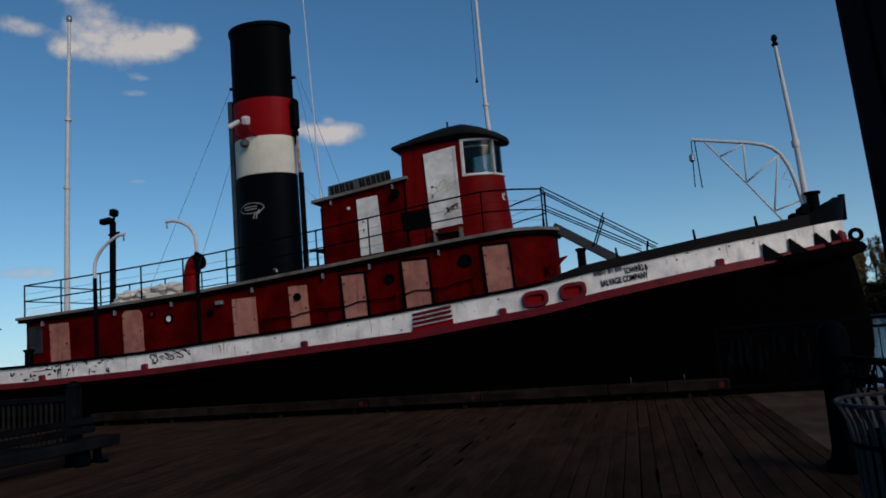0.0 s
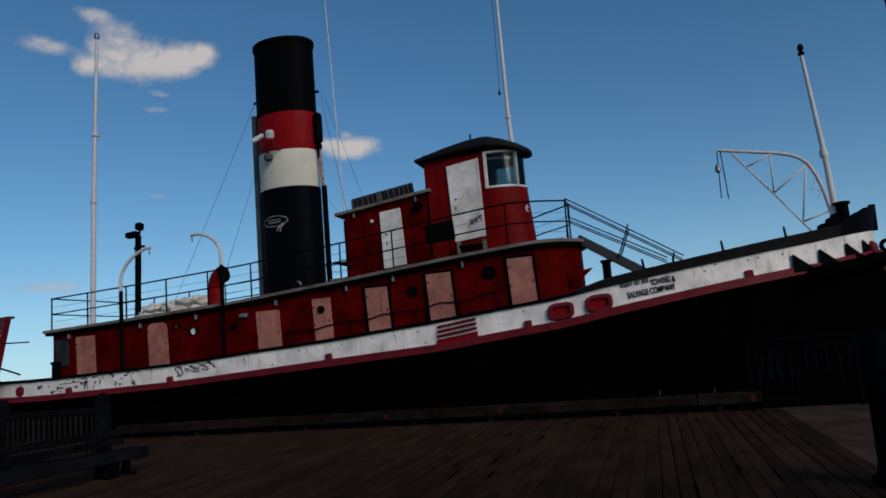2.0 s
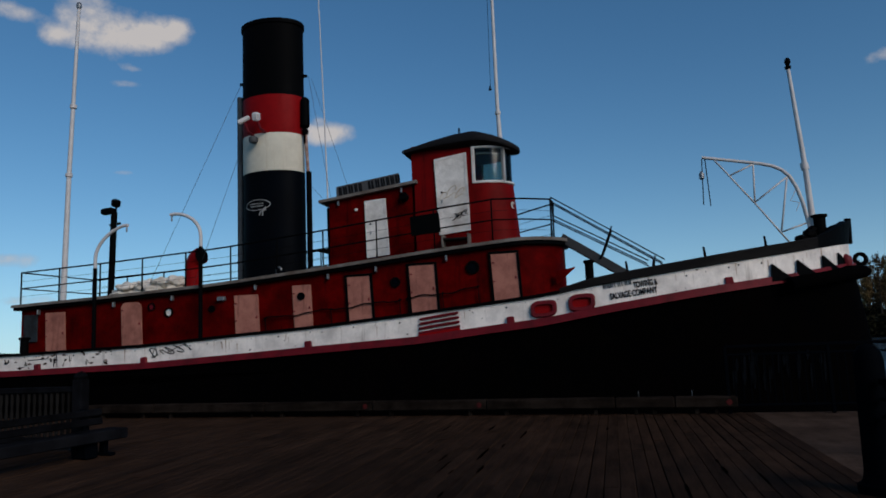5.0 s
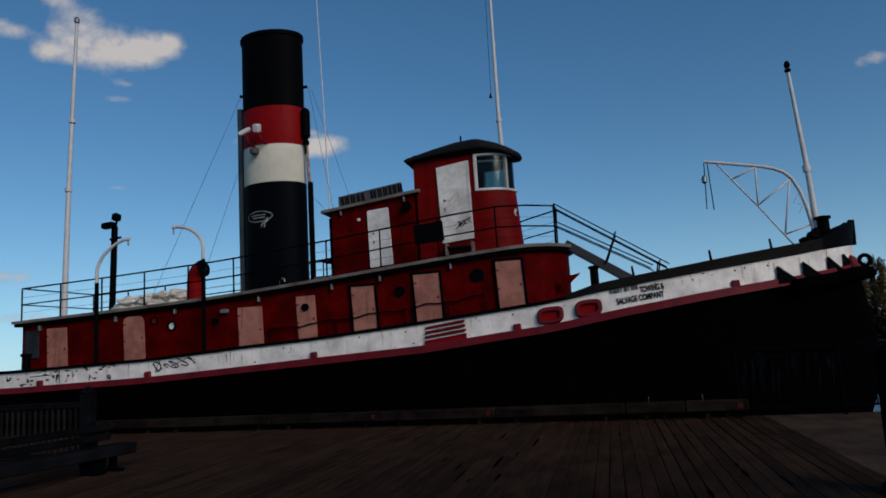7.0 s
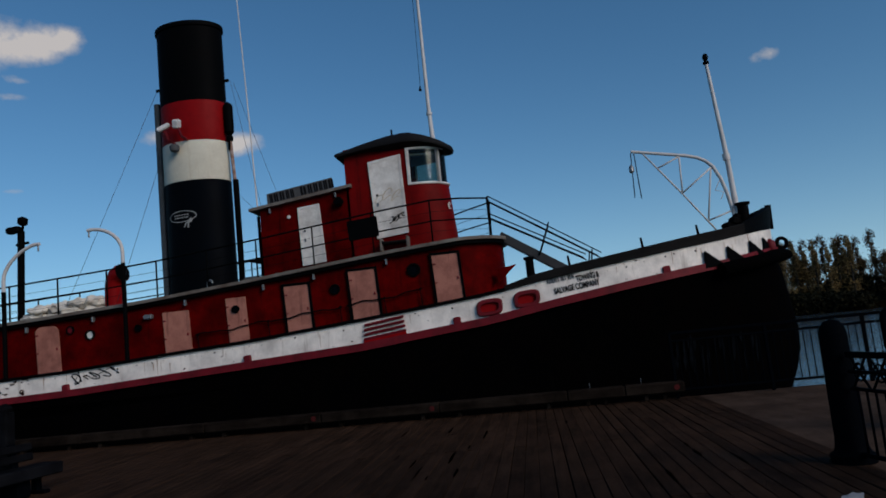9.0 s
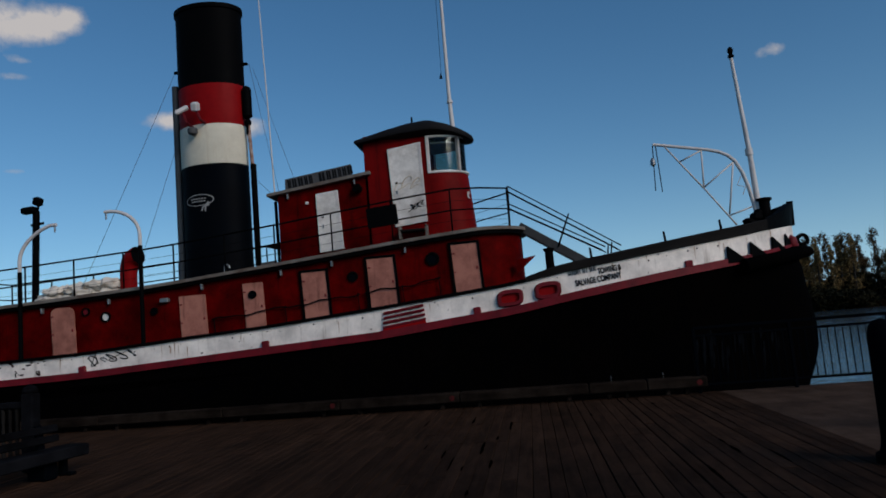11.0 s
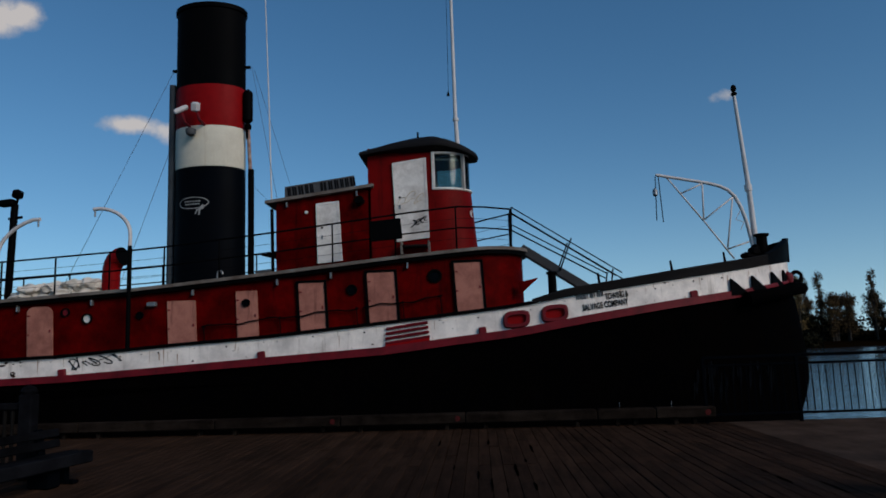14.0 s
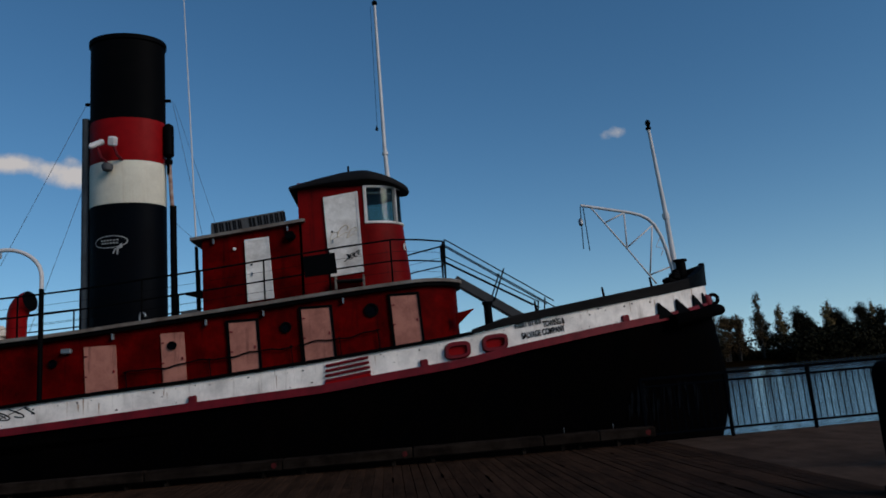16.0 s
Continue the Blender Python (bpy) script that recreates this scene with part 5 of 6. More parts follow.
# flaked paint: irregular dark chips on the white plating
bm = bmesh.new()
for k in range(60):
    x = rs.choice((rs.uniform(-14.8, -11.8), rs.uniform(-14.6, 3.6)))
    z = zr(x) + (zw(x) - zr(x)) * rs.choice((rs.uniform(0.03, 0.15), rs.uniform(0.1, 0.85), rs.uniform(0.75, 0.9)))
    r0 = rs.choice((0.007, 0.010, 0.013, 0.020)) * (1.5 if x < -12 else 0.8)
    n = rs.randint(5, 8)
    pts = [(r0 * rs.uniform(0.5, 1.5) * math.cos(6.283 * j / n) * rs.uniform(1.0, 2.6), r0 * rs.uniform(0.5, 1.3) * math.sin(6.283 * j / n)) for j in range(n)]
    a = [bm.verts.new((x + u, CY - beam(x + u) - 0.005, z + v)) for u, v in pts]
    b = [bm.verts.new((x + u * 1.05, CY - beam(x + u) + 0.01, z + v * 1.05)) for u, v in pts]
    bm.faces.new(a)
    for j in range(n):
        bm.faces.new((a[j], b[j], b[(j + 1) % n], a[(j + 1) % n]))
bmesh.ops.recalc_face_normals(bm, faces=bm.faces)
M_CHIP = material("rusty_paint_chip", (0.035, 0.02, 0.015), 0.9, second=(0.11, 0.05, 0.03), scale=4)
tagged(part("paint_chip", bm, M_CHIP, bulwark, "rusty flaked paint chips"), kind="stuff")
# rust runs below bolts and ports
bm = bmesh.new()
for k in range(34):
    x = rs.uniform(-14.2, 4.0) if k < 16 else rs.choice((-9.0, -8.9, -8.75, -7.6, -7.4, -5.4, 2.0, 2.45, 3.6, 3.3, -1.9, -1.2)) + rs.uniform(-0.1, 0.1)
    h = (zw(x) - zr(x))
    z1 = zr(x) + h * rs.uniform(0.55, 0.92)
    z0 = max(zr(x) + 0.01, z1 - h * rs.uniform(0.2, 0.8))
    w0 = rs.uniform(0.004, 0.012)
    y = CY - beam(x) - 0.004
    pts = [(x - w0, z1), (x + w0, z1 - 0.01), (x + w0 * 0.6, (z0 + z1) / 2), (x + w0 * 0.15, z0), (x - w0 * 0.3, z0 + 0.01), (x - w0 * 0.8, (z0 + z1) / 2)]
    bm.faces.new([bm.verts.new((px, CY - beam(px) - 0.0035, pz)) for px, pz in pts[::-1]])
bmesh.ops.recalc_face_normals(bm, faces=bm.faces)
M_RUN = material("rust_run", (0.30, 0.19, 0.12), 0.9, second=(0.42, 0.33, 0.26), scale=6, amount=0.9)
tagged(part("rust_run", bm, M_RUN, bulwark, "thin brown rust runs"), kind="stuff")
# gear on the deckhouse roof: horn bracket and locker by the cabin, gooseneck vent by the funnel
bm = bmesh.new()
prism(bm, [(-7.62, U + 0.02), (-7.23, U + 0.02), (-7.23, U + 0.22), (-7.62, U + 0.22)], lambda x: 3.66 + (-7.23 - x) * 0.28, 3.80)
part("horn_bracket", bm, M_BLACK, tug, "black wedge bracket on the cabin end")
bm = bmesh.new()
box(bm, (-7.46, U - 0.1, 3.30), (0.36, 0.3, 0.14), bevel=0.015)
part("roof_locker", bm, M_SIGN, tug, "small grey locker on the roof")
bar("gooseneck_vent", [(-8.42, CY - 1.1, 3.1), (-8.42, CY - 1.1, 3.31), (-8.40, CY - 1.1, 3.36), (-8.35, CY - 1.1, 3.37), (-8.31, CY - 1.1, 3.34), (-8.30, CY - 1.1, 3.29)], 0.022, M_STEEL, tug, "small grey gooseneck vent", n=8)
# rigging wires
bm = bmesh.new()
for a, b in (((-10.0, CY, 8.62), (-11.9, CY - 1.2, 3.2)), ((-9.95, CY - 0.3, 6.4), (-10.6, CY - 1.25, 3.1)), ((-8.0, CY, 8.62), (-7.25, CY - 0.4, 5.1)), ((-8.0, CY + 0.2, 8.62), (-6.6, CY + 1.0, 3.4)), ((-8.0, CY + 0.1, 5.6), (-7.3, CY - 0.3, 4.9))):
    tube(bm, [a, b], 0.005, 4)
tagged(part("funnel_stay", bm, M_WIRE, tug, "thin wire stays"), kind="stuff")

# ---------- quay furniture ----------
M_MARK = material("faded_red_mark_paint", (0.05, 0.004, 0.004), 0.9, second=(0.015, 0.004, 0.004), amount=0.9, scale=9)


def curb_timber(x0, x1):
    bm = bmesh.new()
    cx = (x0 + x1) / 2
    box(bm, (0, 0, 0), (x1 - x0 - 0.012, 0.26, 0.185), bevel=0.02)
    ob = tagged(part("curb_timber", bm, M_CURB), "grey weathered timber kerb beam on blocks", "kerb beam", "kerb beams on the quay edge")
    ob.matrix_world = pose(cx, edge_y(cx) - 0.22, 0.208, 0, 0, -3.15)
    for dx in (-(x1 - x0) / 2 + 0.35, (x1 - x0) / 2 - 0.35):
        bm = bmesh.new()
        box(bm, (dx, 0.04, -0.150), (0.07, 0.16, 0.125), bevel=0.01)
        part("block", bm, M_CURB, ob)
    if x1 > 1.3 or -8 < x0 < -5:
        bm = bmesh.new()
        tube(bm, [((x1 - x0) / 2 - 0.14, -0.135, 0.0), ((x1 - x0) / 2 - 0.14, -0.120, 0.0)], 0.05, 12)
        part("red_mark", bm, M_MARK, ob, "red painted mark")
    return ob


for x0, x1 in ((-12.1, -10.3), (-10.3, -7.6), (-7.6, -5.2), (-5.2, -2.9), (-2.9, -0.56), (-0.56, 0.45), (0.45, 1.47)):
    curb_timber(x0, x1)
for x in (-0.15, 0.75):
    bm = bmesh.new()
    tube(bm, [(x, edge_y(x) - 0.2, 0.29), (x, edge_y(x) - 0.2, 0.40)], 0.008, 6)
    tagged(part("steel_pin", bm, M_WIRE), "thin steel pin in the kerb beam", "pin")

# picket railing along the quay edge to the right
FH = 1.13


def picket_bay(w):
    e = thing("railing_bay", (0, 0, 0), "dark blue iron picket railing on the quay edge", "railing", "railing bays on the quay")
    for z, r in ((FH, 0.026), (FH - 0.14, 0.02), (0.14, 0.02)):
        bm = bmesh.new()
        box(bm, (w / 2, 0, z), (w, 2 * r, 2 * r), bevel=0.006)
        part("rail", bm, M_IRON, e)
    bm = bmesh.new()
    box(bm, (0, 0, FH / 2 - 0.01), (0.055, 0.055, FH + 0.02), bevel=0.008)
    part("post", bm, M_IRON, e)
    n = int(round(w / 0.125))
    first = None
    for k in range(1, n):
        if first is None:
            bm = bmesh.new()
            tube(bm, [(0, 0, 0.14), (0, 0, FH - 0.14)], 0.0095, 6, caps=False)
            first = part("picket", bm, M_IRON, e)
            first.location = (k * w / n, 0, 0)
        else:
            c = new("picket", first.data)
            c.parent = e
            c.location = (k * w / n, 0, 0)
    return e


FY0 = 12.83
bay = picket_bay(1.62)
bay.matrix_world = pose(1.34, FY0 + 0.02, 0)
for k in range(1, 9):
    copy_thing(bay, pose(1.34 + 1.62 * k, FY0 + 0.02, 0))

# left end of the quay: timber posts with turned balusters between
FENCE_Y = 9.12
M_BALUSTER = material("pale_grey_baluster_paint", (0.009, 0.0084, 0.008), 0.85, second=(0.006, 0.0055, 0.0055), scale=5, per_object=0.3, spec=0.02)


def post_panel(x0, x1, n):
    y0 = y1 = FENCE_Y
    e = thing("balustrade", (x0, y0, 0), "grey timber balustrade with heavy posts on the quay", "balustrade", "balustrade on the quay")
    for x, y in ((x0, y0),):
        bm = bmesh.new()
        box(bm, (x, y, 0.55), (0.17, 0.17, 1.1), bevel=0.03)
        lathe(bm, (x, y, 1.09), [(0.09, 0), (0.10, 0.03), (0.075, 0.08), (0.02, 0.11)], 12)
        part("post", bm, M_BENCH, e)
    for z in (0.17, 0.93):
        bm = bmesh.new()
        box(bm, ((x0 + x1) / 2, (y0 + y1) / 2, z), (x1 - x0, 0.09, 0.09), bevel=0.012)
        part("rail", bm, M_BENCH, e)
    me = None
    for k in range(1, n):
        x = x0 + (x1 - x0) * k / n
        y = FENCE_Y
        if me is None:
            bm = bmesh.new()
            lathe(bm, (0, 0, 0), [(0.024, 0.21), (0.026, 0.30), (0.016, 0.36), (0.030, 0.5), (0.018, 0.66), (0.026, 0.76), (0.024, 0.89)], 8)
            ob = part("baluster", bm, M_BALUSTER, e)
            ob.matrix_parent_inverse = Matrix.Identity(4)
            me = ob.data
        else:
            ob = new("baluster", me)
            ob.parent = e
        ob.location = (x - x0, y - y0, 0)


for x0 in (-18.51, -16.51, -14.51, -12.51, -10.51):
    post_panel(x0, x0 + 2.0, 19)
bm = bmesh.new()
box(bm, (-8.51, FENCE_Y, 0.55), (0.18, 0.18, 1.1), bevel=0.03)
lathe(bm, (-8.51, FENCE_Y, 1.09), [(0.095, 0), (0.105, 0.03), (0.08, 0.08), (0.02, 0.11)], 12)
tagged(part("end_post", bm, M_BENCH), "heavy dark timber end post with a rounded cap", "post")

# bench
def bench(loc, turn):
    e = thing("park_bench", (0, 0, 0), "blue-grey weathered timber bench on the planks", "bench", "benches on the quay")
    for y, h in ((0.0, 0.15), (0.19, 0.07)):
        bm = bmesh.new()
        box(bm, (-0.42, y, 0.375 - h / 2), (2.46, 0.17, h), bevel=0.015)
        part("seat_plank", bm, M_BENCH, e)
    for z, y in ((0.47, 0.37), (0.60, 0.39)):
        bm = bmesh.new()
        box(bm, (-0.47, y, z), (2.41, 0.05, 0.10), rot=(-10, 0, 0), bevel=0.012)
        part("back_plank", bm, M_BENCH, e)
    for x in (-1.35, 0.60):
        bm = bmesh.new()
        box(bm, (x, 0.16, 0.13), (0.08, 0.10, 0.26), bevel=0.01)
        box(bm, (x, 0.16, 0.02), (0.10, 0.36, 0.05), bevel=0.01)
        part("leg", bm, M_IRON, e)
        bm = bmesh.new()
        box(bm, (x - 0.12, 0.40, 0.36), (0.1, 0.06, 0.62), rot=(-10, 0, 0), bevel=0.01)
        part("back_support", bm, M_IRON, e)
    bm = bmesh.new()
    box(bm, (0.28, 0.16, 0.14), (0.2, 0.3, 0.28), bevel=0.02)
    part("middle_block", bm, M_IRON, e)
    e.matrix_world = pose(*loc, 0, 0, turn)
    return e


b1 = bench((-7.755, 8.176, 0), 80)

# raised boarding ramp of planks with red side beams, stowed upright by the stern
ramp = thing("boarding_ramp", (-16.6, 14.1, 0), "upright stowed plank ramp with red side beams", "ramp")
RA, RB = Vector((-16.68, 14.0, 1.02)), Vector((-15.98, 13.9, 3.10))
d = (RB - RA).normalized()
w = Vector((0.62, -0.25, 0)).normalized()
tilt = math.degrees(math.atan2(d.x, d.z))
for k in range(4):
    bm = bmesh.new()
    c = (RA + RB) / 2 + w * (-0.56 + 0.235 * k)
    box(bm, c, (0.225, 0.05, (RB - RA).length), rot=(0, tilt, -10), bevel=0.012)
    part("plank", bm, M_BARE, ramp)
bm = bmesh.new()
c = (RA + RB) / 2 + w * 0.36
box(bm, c, (0.12, 0.16, (RB - RA).length + 0.02), rot=(0, tilt, -10), bevel=0.02)
beam_part = part("side_beam", bm, M_DRED, ramp, "red side beam with bolts")
bm = bmesh.new()
for k in range(12):
    p = RA + (RB - RA) * (0.2 + k * 0.066) + w * (0.34 + 0.04 * (k % 2))
    tube(bm, [p + Vector((0, -0.07, 0)), p + Vector((0, -0.10, 0))], 0.018, 8)
part("bolt", bm, M_STEEL, beam_part)
for z in (0.35, 0.62, 0.85):
    bm = bmesh.new()
    p = RA + (RB - RA) * z
    box(bm, p + w * -0.05 + Vector((0, -0.03, 0)), (0.75, 0.03, 0.035), rot=(0, 0, -10), bevel=0.004)
    part("batten", bm, M_WOODD, ramp)
bm = bmesh.new()
tube(bm, [RA + (RB - RA) * 0.7 + w * 0.4, RA + (RB - RA) * 0.68 + w * 0.4 + Vector((0.75, 0.1, 0.02))], 0.018, 6)
tube(bm, [RA + (RB - RA) * 0.42 + w * 0.4, RA + (RB - RA) * 0.36 + w * 0.4 + Vector((0.65, 0.1, -0.1))], 0.025, 6)
part("brace", bm, M_BLACK, ramp)
bm = bmesh.new()
box(bm, RB + w * -0.10 + Vector((0, 0, 0.02)), (0.92, 0.18, 0.06), rot=(0, 0, -10), bevel=0.015)
part("end_cap", bm, M_BARE, ramp, "grey worn end board")
# added dark panel: covers bright water and stands in for the gloom below the ramp
bm = bmesh.new()
box(bm, (RA.x - 0.35, RA.y + 0.02, 0.52), (1.6, 0.14, 1.04), bevel=0.02)
part("dark_filler_panel", bm, M_SUB, ramp, "added dark panel that hides the bright water below the ramp")

# heavy round-topped post and ornamental railing panel
BX, BY = 1.67, 6.84
bm = bmesh.new()
lathe(bm, (BX, BY, 0), [(0.19, 0), (0.19, 0.07), (0.155, 0.09), (0.14, 0.13), (0.130, 0.2), (0.124, 0.9), (0.120, 1.14), (0.105, 1.21), (0.07, 1.26), (0.01, 1.28)], 24)
tagged(part("bollard_post", bm, M_IRON), "tall dark round-topped iron post", "post")
panel = thing("ornamental_railing", (BX, BY, 0), "dark iron railing panel with a crossed band above bars", "railing")
PD = Vector((0.17, -0.985, 0)).normalized()
PA = Vector((BX, BY, 0)) + PD * 0.16
PL = 1.9
turn = math.degrees(math.atan2(PD.y, PD.x))
for z, h in ((0.96, 0.055), (0.81, 0.03), (0.66, 0.03), (0.09, 0.035)):
    bm = bmesh.new()
    box(bm, PA + PD * PL / 2 + Vector((0, 0, z)), (PL, 0.05, h), rot=(0, 0, turn), bevel=0.008)
    part("rail", bm, M_IRON, panel)
for k in range(16):
    bm = bmesh.new()
    p = PA + PD * (0.07 + k * 0.12)
    tube(bm, [p + Vector((0, 0, 0.09)), p + Vector((0, 0, 0.66))], 0.011, 6)
    part("bar", bm, M_IRON, panel)
for k in range(7):
    bm = bmesh.new()
    p = PA + PD * (0.02 + k * 0.265)
    for a, b in ((0, 0.24), (0.24, 0)):
        tube(bm, [p + PD * a + Vector((0, 0, 0.66)), p + PD * b + Vector((0, 0, 0.96))], 0.012, 6)
    c = p + PD * 0.12 + Vector((0, 0, 0.81))
    tube(bm, [c + 0.075 * (math.cos(a) * PD + math.sin(a) * Vector((0, 0, 1))) for a in np.linspace(0, 2 * math.pi, 13)], 0.01, 5, caps=False)
    part("cross", bm, M_IRON, panel)
# bench end behind it: rounded iron loops
seat = thing("iron_bench", (3.1, 8.3, 0), "dark iron bench with rounded loop ends", "bench")
for x in (2.75, 4.35):
    bm = bmesh.new()
    loop = []
    for cx, cz_, a0 in ((0.16, 0.16, 180), (0.44 - 0.16, 0.16, 270), (0.44 - 0.16, 0.62 - 0.16, 0), (0.16, 0.62 - 0.16, 90)):
        loop += [(x + cx - 0.0 + 0.11 * math.cos(radians(a0 + q)), 8.3, 0.72 + cz_ + 0.11 * math.sin(radians(a0 + q))) for q in (0, 30, 60, 90)]
    loop.append(loop[0])
    tube(bm, loop, 0.035, 8, caps=False)
    tube(bm, [(x + 0.06, 8.3, 1.02), (x + 0.38, 8.3, 1.02)], 0.03, 8)
    tube(bm, [(x + 0.22, 8.3, 0.0), (x + 0.22, 8.3, 0.78)], 0.04, 8)
    part("loop_end", bm, M_IRON, seat)
for y, z in ((8.3, 0.45), (8.15, 0.45), (8.0, 0.45)):
    bm = bmesh.new()
    box(bm, (3.75, y, z), (1.7, 0.11, 0.04), bevel=0.01)
    part("slat", bm, M_IRON, seat)
for x in (2.97, 4.57):
    bm = bmesh.new()
    box(bm, (x, 8.12, 0.4), (0.05, 0.5, 0.05), bevel=0.01)
    part("seat_bearer", bm, M_IRON, seat)

M_STRAP = material("dark_steel_strap", (0.014, 0.016, 0.020), 0.5, second=(0.04, 0.043, 0.048), spec=0.1)
# wire litter basket with a flared rim
TX, TY = 1.115, 3.52
can = thing("litter_basket", (TX, TY, 0), "dark steel strap litter basket with a flared rim", "litter bin")
bm = bmesh.new()
tube(bm, [(TX + 0.275 * math.cos(a), TY + 0.275 * math.sin(a), 1.0) for a in np.linspace(0, 2 * math.pi, 33)], 0.010, 6, caps=False)
part("rim", bm, M_STRAP, can, "worn rim")
for z, r in ((0.06, 0.205), (0.82, 0.225)):
    bm = bmesh.new()
    tube(bm, [(TX + r * math.cos(a), TY + r * math.sin(a), z) for a in np.linspace(0, 2 * math.pi, 33)], 0.012, 6, caps=False)
    part("hoop", bm, M_IRON, can)
bm = bmesh.new()
lathe(bm, (TX, TY, 0), [(0.20, 0.0), (0.20, 0.04), (0.19, 0.06), (0.185, 0.86), (0.17, 0.86), (0.17, 0.1)], 24)
part("liner", bm, M_BLACK, can)
me = None
for k in range(30):
    a = 2 * math.pi * k / 30
    if me is None:
        bm = bmesh.new()
        st_ = [(0.205, 0.05), (0.215, 0.45), (0.225, 0.82), (0.24, 0.92), (0.275, 1.0)]
        vo = [[bm.verts.new((r + dr, s, z)) for s in (-0.012, 0.012)] for r, z in st_ for dr in (0.004,)]
        vi = [[bm.verts.new((r - 0.004, s, z)) for s in (-0.012, 0.012)] for r, z in st_]
        for p, q in zip(vo, vo[1:]):
            bm.faces.new((p[0], p[1], q[1], q[0]))
        for p, q in zip(vi, vi[1:]):
            bm.faces.new((p[1], p[0], q[0], q[1]))
        for side in (0, 1):
            for j in range(len(st_) - 1):
                bm.faces.new((vo[j][side], vo[j + 1][side], vi[j + 1][side], vi[j][side]))
        bmesh.ops.recalc_face_normals(bm, faces=bm.faces)
        ob = part("strap", bm, M_STRAP, can)
        ob.matrix_parent_inverse = Matrix.Identity(4)
        me = ob.data
    else:
        ob = new("strap", me)
        ob.parent = can
    ob.rotation_euler = (0, 0, a)

# shelter column near the camera's start
bm = bmesh.new()
box(bm, (1.54, 4.11, 3.0), (0.42, 0.42, 6.0), rot=(0, -1.7, 0), bevel=0.03)
box(bm, (1.63, 4.11, 0.12), (0.54, 0.54, 0.24), bevel=0.03)
tagged(part("shelter_column", bm, M_IRON), "dark painted square shelter column on a plinth", "column")
# scrap of paper
bm = bmesh.new()
g = [[bm.verts.new((0.98 + 0.045 * i + 0.03 * j, 5.47 + 0.065 * j + 0.012 * i, 0.012 + 0.03 * abs(noise.noise((i * 0.7, j * 0.9, 3))))) for i in range(5)] for j in range(4)]
for a, b in zip(g, g[1:]):
    for i in range(4):
        bm.faces.new((a[i], a[i + 1], b[i + 1], b[i])).smooth = True
tagged(part("paper_scrap", bm, M_PAPER), "crumpled white paper scrap on the planks", "litter")

# ---------- far bank ----------
def tree(kind, seed, h, spread, leaves):
    """A tapered trunk with limbs, and a crown of separate leafy clumps with gaps between."""
    r = random.Random(seed)
    poplar = kind == "poplar_tree"
    e = thing(kind, (0, 0, 0), "tall slender autumn poplar with thinning brown leaves on the far bank" if poplar else "dark green leafy tree on the far bank", "tree", "trees on the far bank")
    bm = bmesh.new()
    tube(bm, [(0, 0, -0.5), (0.1, 0, h * 0.3), (-0.1, 0.1, h * 0.65), (0, 0, h * 0.97)], 0.2, 7, r2=0.03)
    tips = []
    for k in range(26 if poplar else 22):
        z = h * (r.uniform(0.08, 0.86) if poplar else r.uniform(0.2, 0.8))
        a = r.uniform(0, 6.28)
        reach = spread * r.uniform(0.35, 1.0) * (1.15 - 0.8 * z / h)
        tip = Vector((reach * math.cos(a), reach * math.sin(a), z + h * r.uniform(0.06, 0.15)))
        tube(bm, [(0, 0, z), Vector((tip.x * 0.6, tip.y * 0.6, z + (tip.z - z) * 0.35)), tip], 0.05, 5, r2=0.012)
        tips.append((tip, r.uniform(0.5, 1.0)))
        if not poplar or r.random() < 0.5:
            tips.append((tip * 0.55 + Vector((0, 0, z * 0.45)), r.uniform(0.4, 0.9)))
    tips += [(Vector((r.gauss(0, 0.15), r.gauss(0, 0.15), h * f)), 0.55) for f in (0.8, 0.9, 0.98)]
    part("trunk", bm, M_BARK, e)
    bm = bmesh.new()
    for tip, size in tips:
        sx, sz = (0.30 * size, 0.52 * size) if poplar else (0.62 * size, 0.42 * size)
        for _ in range(int((64 if poplar else 100) * size)):
            c = tip + Vector((r.gauss(0, sx), r.gauss(0, sx), r.gauss(0, sz)))
            q = r.uniform(0.07, 0.17)
            u = Vector((r.gauss(0, 1), r.gauss(0, 1), r.gauss(0, 1))).normalized()
            v = u.orthogonal().normalized()
            w_ = u.cross(v)
            bm.faces.new([bm.verts.new(c + q * (i * v + j * w_ * 0.8)) for i, j in ((-1, 0), (0, -1), (1, 0), (0, 1))])
    part("crown", bm, leaves, e)
    return e


protos = [tree("poplar_tree", 1, 11.8, 1.3, M_LEAFGOLD), tree("poplar_tree", 2, 9.6, 1.1, M_LEAFGOLD), tree("poplar_tree", 3, 12.6, 1.25, M_LEAFY), tree("poplar_tree", 6, 8.4, 1.5, M_LEAFY),
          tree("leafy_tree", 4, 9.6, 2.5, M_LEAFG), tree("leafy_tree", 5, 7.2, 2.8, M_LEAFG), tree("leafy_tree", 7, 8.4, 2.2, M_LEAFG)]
rt = random.Random(21)
spots = []
for k in range(46):
    x = 35 + k * 0.76 + rt.uniform(-0.5, 0.5)
    spots.append((rt.choice(protos[:3] if x < 60 else protos[2:4]), x, bank_edge(x) + rt.uniform(7, 22)))
for k in range(32):
    x = 34 + k * 1.12 + rt.uniform(-0.6, 0.6)
    spots.append((protos[1] if x < 58 else protos[3], x, bank_edge(x) + rt.uniform(18, 34)))
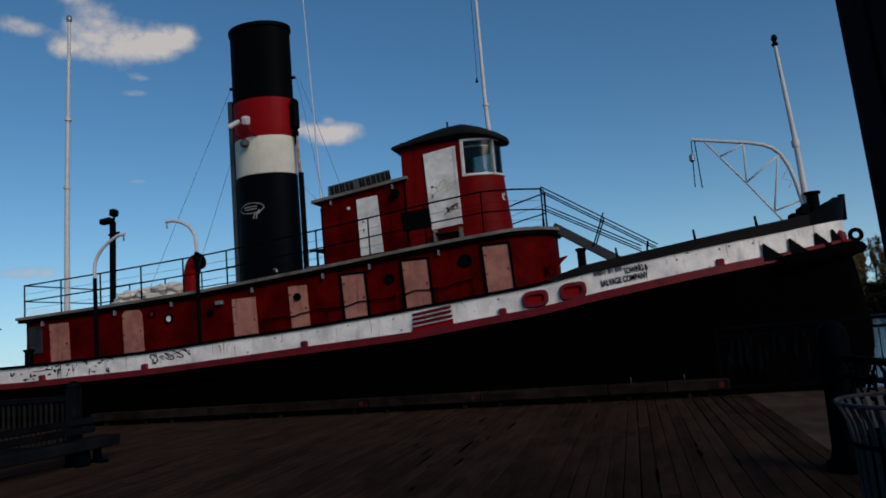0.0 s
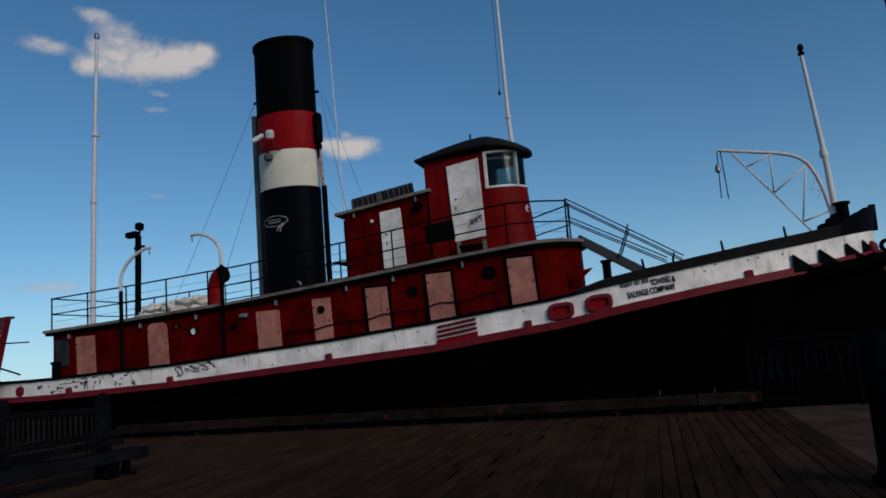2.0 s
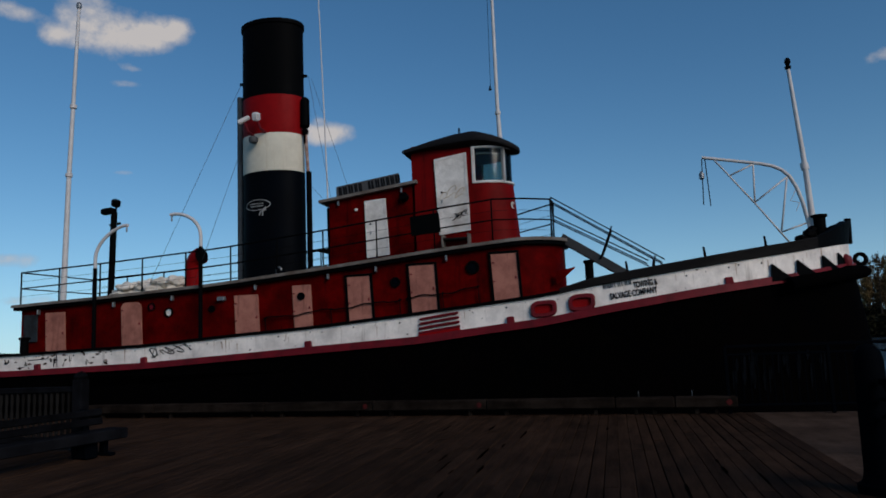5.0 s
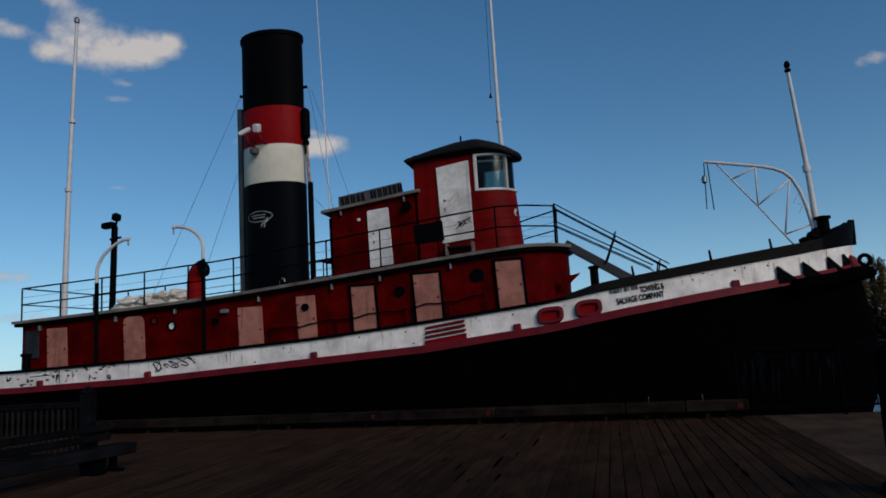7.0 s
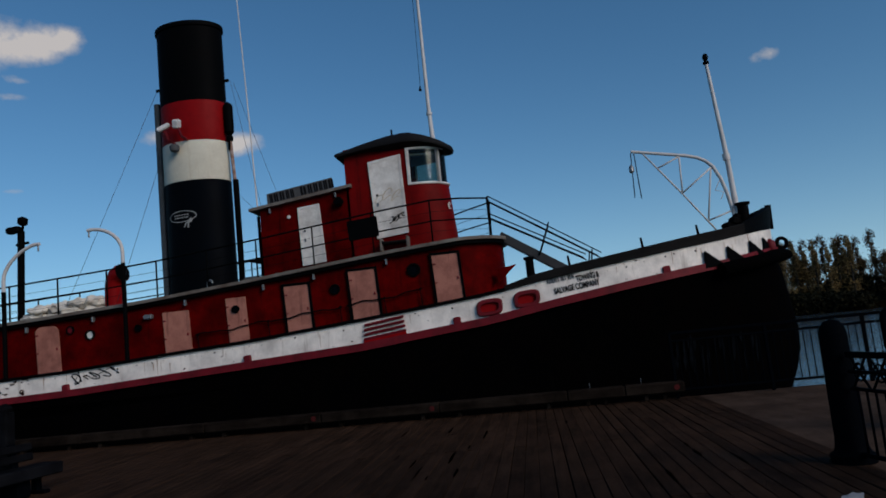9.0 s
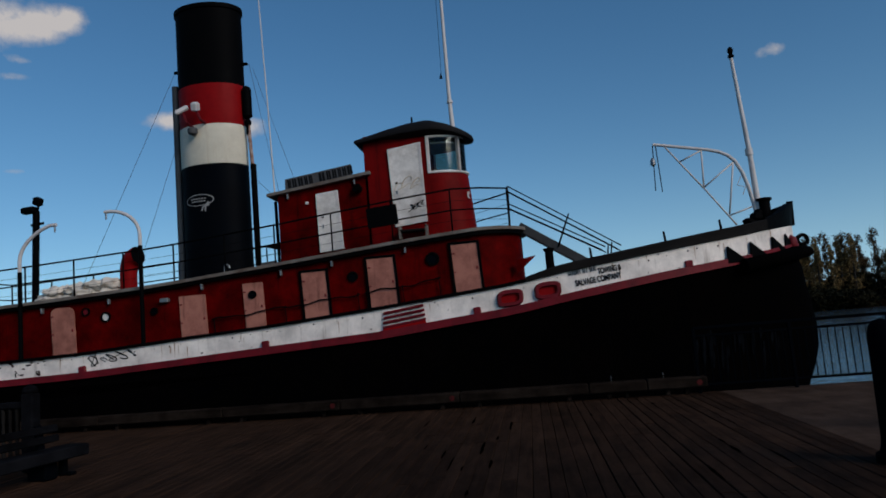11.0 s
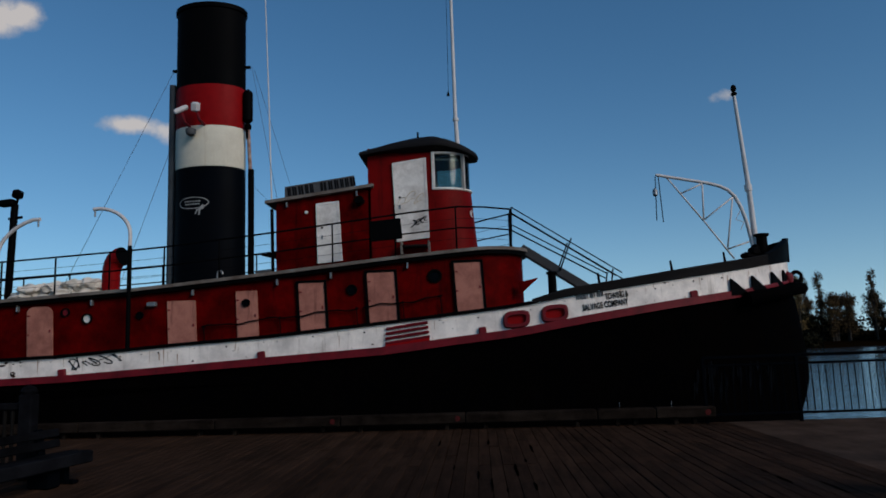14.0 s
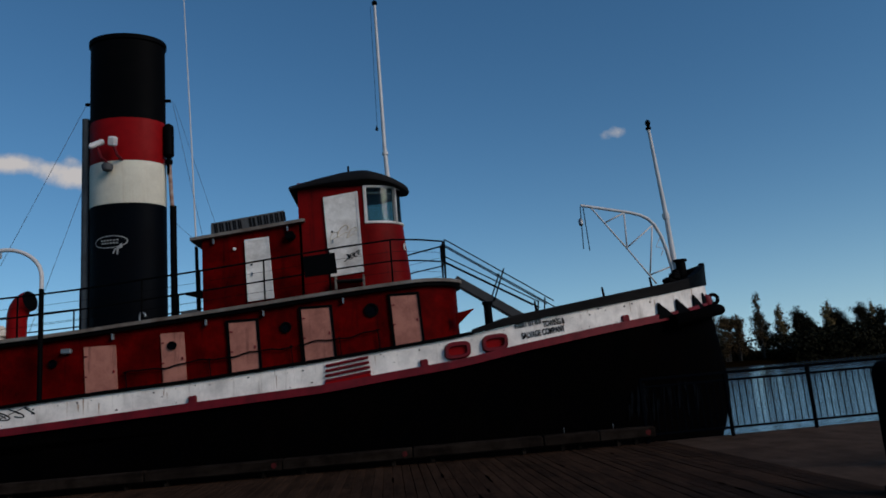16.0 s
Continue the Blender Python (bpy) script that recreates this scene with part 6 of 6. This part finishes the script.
# one tall tree alone between the two groves
spots.append((protos[2], 71.6, bank_edge(72) + 7))
for k in range(70):
    x = 74.5 + k * 1.5 + rt.uniform(-0.7, 0.7)
    spots.append((rt.choice(protos[4:]) if rt.random() < 0.9 else protos[1], x, bank_edge(x) + rt.uniform(5, 24)))
used = set()
for p, x, y in spots:
    m = pose(x, y, 0.1, 0, 0, rt.uniform(0, 360))
    if p.name not in used:
        used.add(p.name)
        p.matrix_world = m
    else:
        copy_thing(p, m)
# brush along the far bank and a low wood far up the river
def brush(name, label, xs, ys, n, size, hz, mat, seed):
    r = random.Random(seed)
    verts, faces = [], []
    for _ in range(n):
        x = r.uniform(*xs)
        y = ys(x) + r.uniform(0, 14)
        hh = hz * (0.5 + 0.5 * abs(noise.noise((x * 0.06, y * 0.05, seed))) * 2)
        c = Vector((x, y, -1.2 + r.uniform(0, 1) ** 0.8 * (hh + 1.2)))
        s = size * r.uniform(0.5, 1.2)
        u = Vector((r.gauss(0, 1), r.gauss(0, 1), r.gauss(0, 1))).normalized()
        v = u.orthogonal().normalized()
        w_ = u.cross(v)
        k = len(verts)
        verts += [tuple(c + s * (i * v + j * w_)) for i, j in ((-1, 0), (0, -1), (1, 0), (0, 1))]
        faces.append((k, k + 1, k + 2, k + 3))
    me = bpy.data.meshes.new(name)
    me.from_pydata(verts, [], faces)
    me.materials.append(mat)
    tagged(new(name, me), label, "bushes", kind="stuff")


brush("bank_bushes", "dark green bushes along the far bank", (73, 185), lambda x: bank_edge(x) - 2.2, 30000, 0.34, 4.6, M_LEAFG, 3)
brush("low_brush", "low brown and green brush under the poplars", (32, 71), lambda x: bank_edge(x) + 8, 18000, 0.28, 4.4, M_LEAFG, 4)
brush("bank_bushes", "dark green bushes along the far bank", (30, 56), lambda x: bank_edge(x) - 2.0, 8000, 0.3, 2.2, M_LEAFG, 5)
brush("far_wood", "distant dark tree line up the river", (-560, -120), lambda x: 330 + 0.1 * x, 14000, 0.9, 3.2, M_LEAFG, 8)
shed = thing("far_shed", (-190, 300, 0), "distant pale shed with a low roof by the river", "shed")
bm = bmesh.new()
prism(bm, [(-235, 292), (-190, 292), (-190, 306), (-235, 306)], -1.2, 4.2)
part("wall", bm, M_FARWALL, shed)
bm = bmesh.new()
prism(bm, [(-236, 291), (-189, 291), (-189, 307), (-236, 307)], 4.2, 4.9)
part("roof", bm, M_ROOF, shed)

# ---------- deck planks, one by one ----------
rp = random.Random(77)
plank_mesh = {}
x = 1.735
while x > -6.6:
    w = 0.152
    y1 = edge_y(x - w / 2) - 0.02
    cuts = [y1, y1 - rp.choice((2.4, 3.2, 4.0)), y1 - rp.choice((6.2, 7.0, 7.6)), y1 - rp.choice((10.2, 11.0)), 0.0]
    a = y1
    for b in cuts[1:]:
        L_ = round((a - b) / 0.2) * 0.2 if b > 0 else a - b
        key = (round(L_, 3), rp.randrange(3))
        if key not in plank_mesh:
            bm = bmesh.new()
            box(bm, (0, 0, 0), (w - (0.002, 0.004, 0.011)[key[1]], L_ - 0.006, 0.07), bevel=0.006)
            for v in bm.verts:
                v.co.z += 0.004 * noise.noise((v.co.x * 9 + key[1] * 5, v.co.y * 2, L_))
            me = bpy.data.meshes.new("plank")
            bm.to_mesh(me)
            bm.free()
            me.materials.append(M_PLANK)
            plank_mesh[key] = me
        ob = new("plank", plank_mesh[key])
        ob.parent = dock
        ob.location = (x - w / 2, a - L_ / 2, -0.036 + rp.uniform(-0.003, 0.003))
        ob.rotation_euler = (0, radians(rp.uniform(-0.6, 0.6)), 0)
        a -= L_
    x -= w
# the planks farther off, joined
bm = bmesh.new()
for k in range(160):
    xx = x - 0.152 * (k + 0.5)
    y1 = edge_y(xx) - 0.02
    box(bm, (xx, (y1 + 0.0) / 2, -0.036 + rp.uniform(-0.004, 0.004)), (0.145, y1, 0.07), bevel=0.007)
for k in range(210):
    xx = 1.44 - 0.152 * (k + 0.5)
    box(bm, (xx, -7.0, -0.036), (0.145, 13.95, 0.07), bevel=0.007)
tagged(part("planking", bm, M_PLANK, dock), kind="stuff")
# splits and gouges along the seams
rg = random.Random(9)
M_SPLIT = material("dark_split_in_wood", (0.002, 0.0015, 0.0012), 0.95, spec=0.0)
for k in range(26):
    cx, cy = 1.735 - 0.152 * rg.randint(2, 34), rg.uniform(4.2, 12.2)
    ln, wd = rg.uniform(0.10, 0.42), rg.uniform(0.008, 0.022)
    bm = bmesh.new()
    ring = [(cx + wd * math.sin(a) * rg.uniform(0.5, 1.3), cy + ln * math.cos(a)) for a in (2 * math.pi * j / 10 for j in range(10))]
    prism(bm, ring[::-1], 0.0035, 0.006)
    part("split", bm, M_SPLIT, dock)
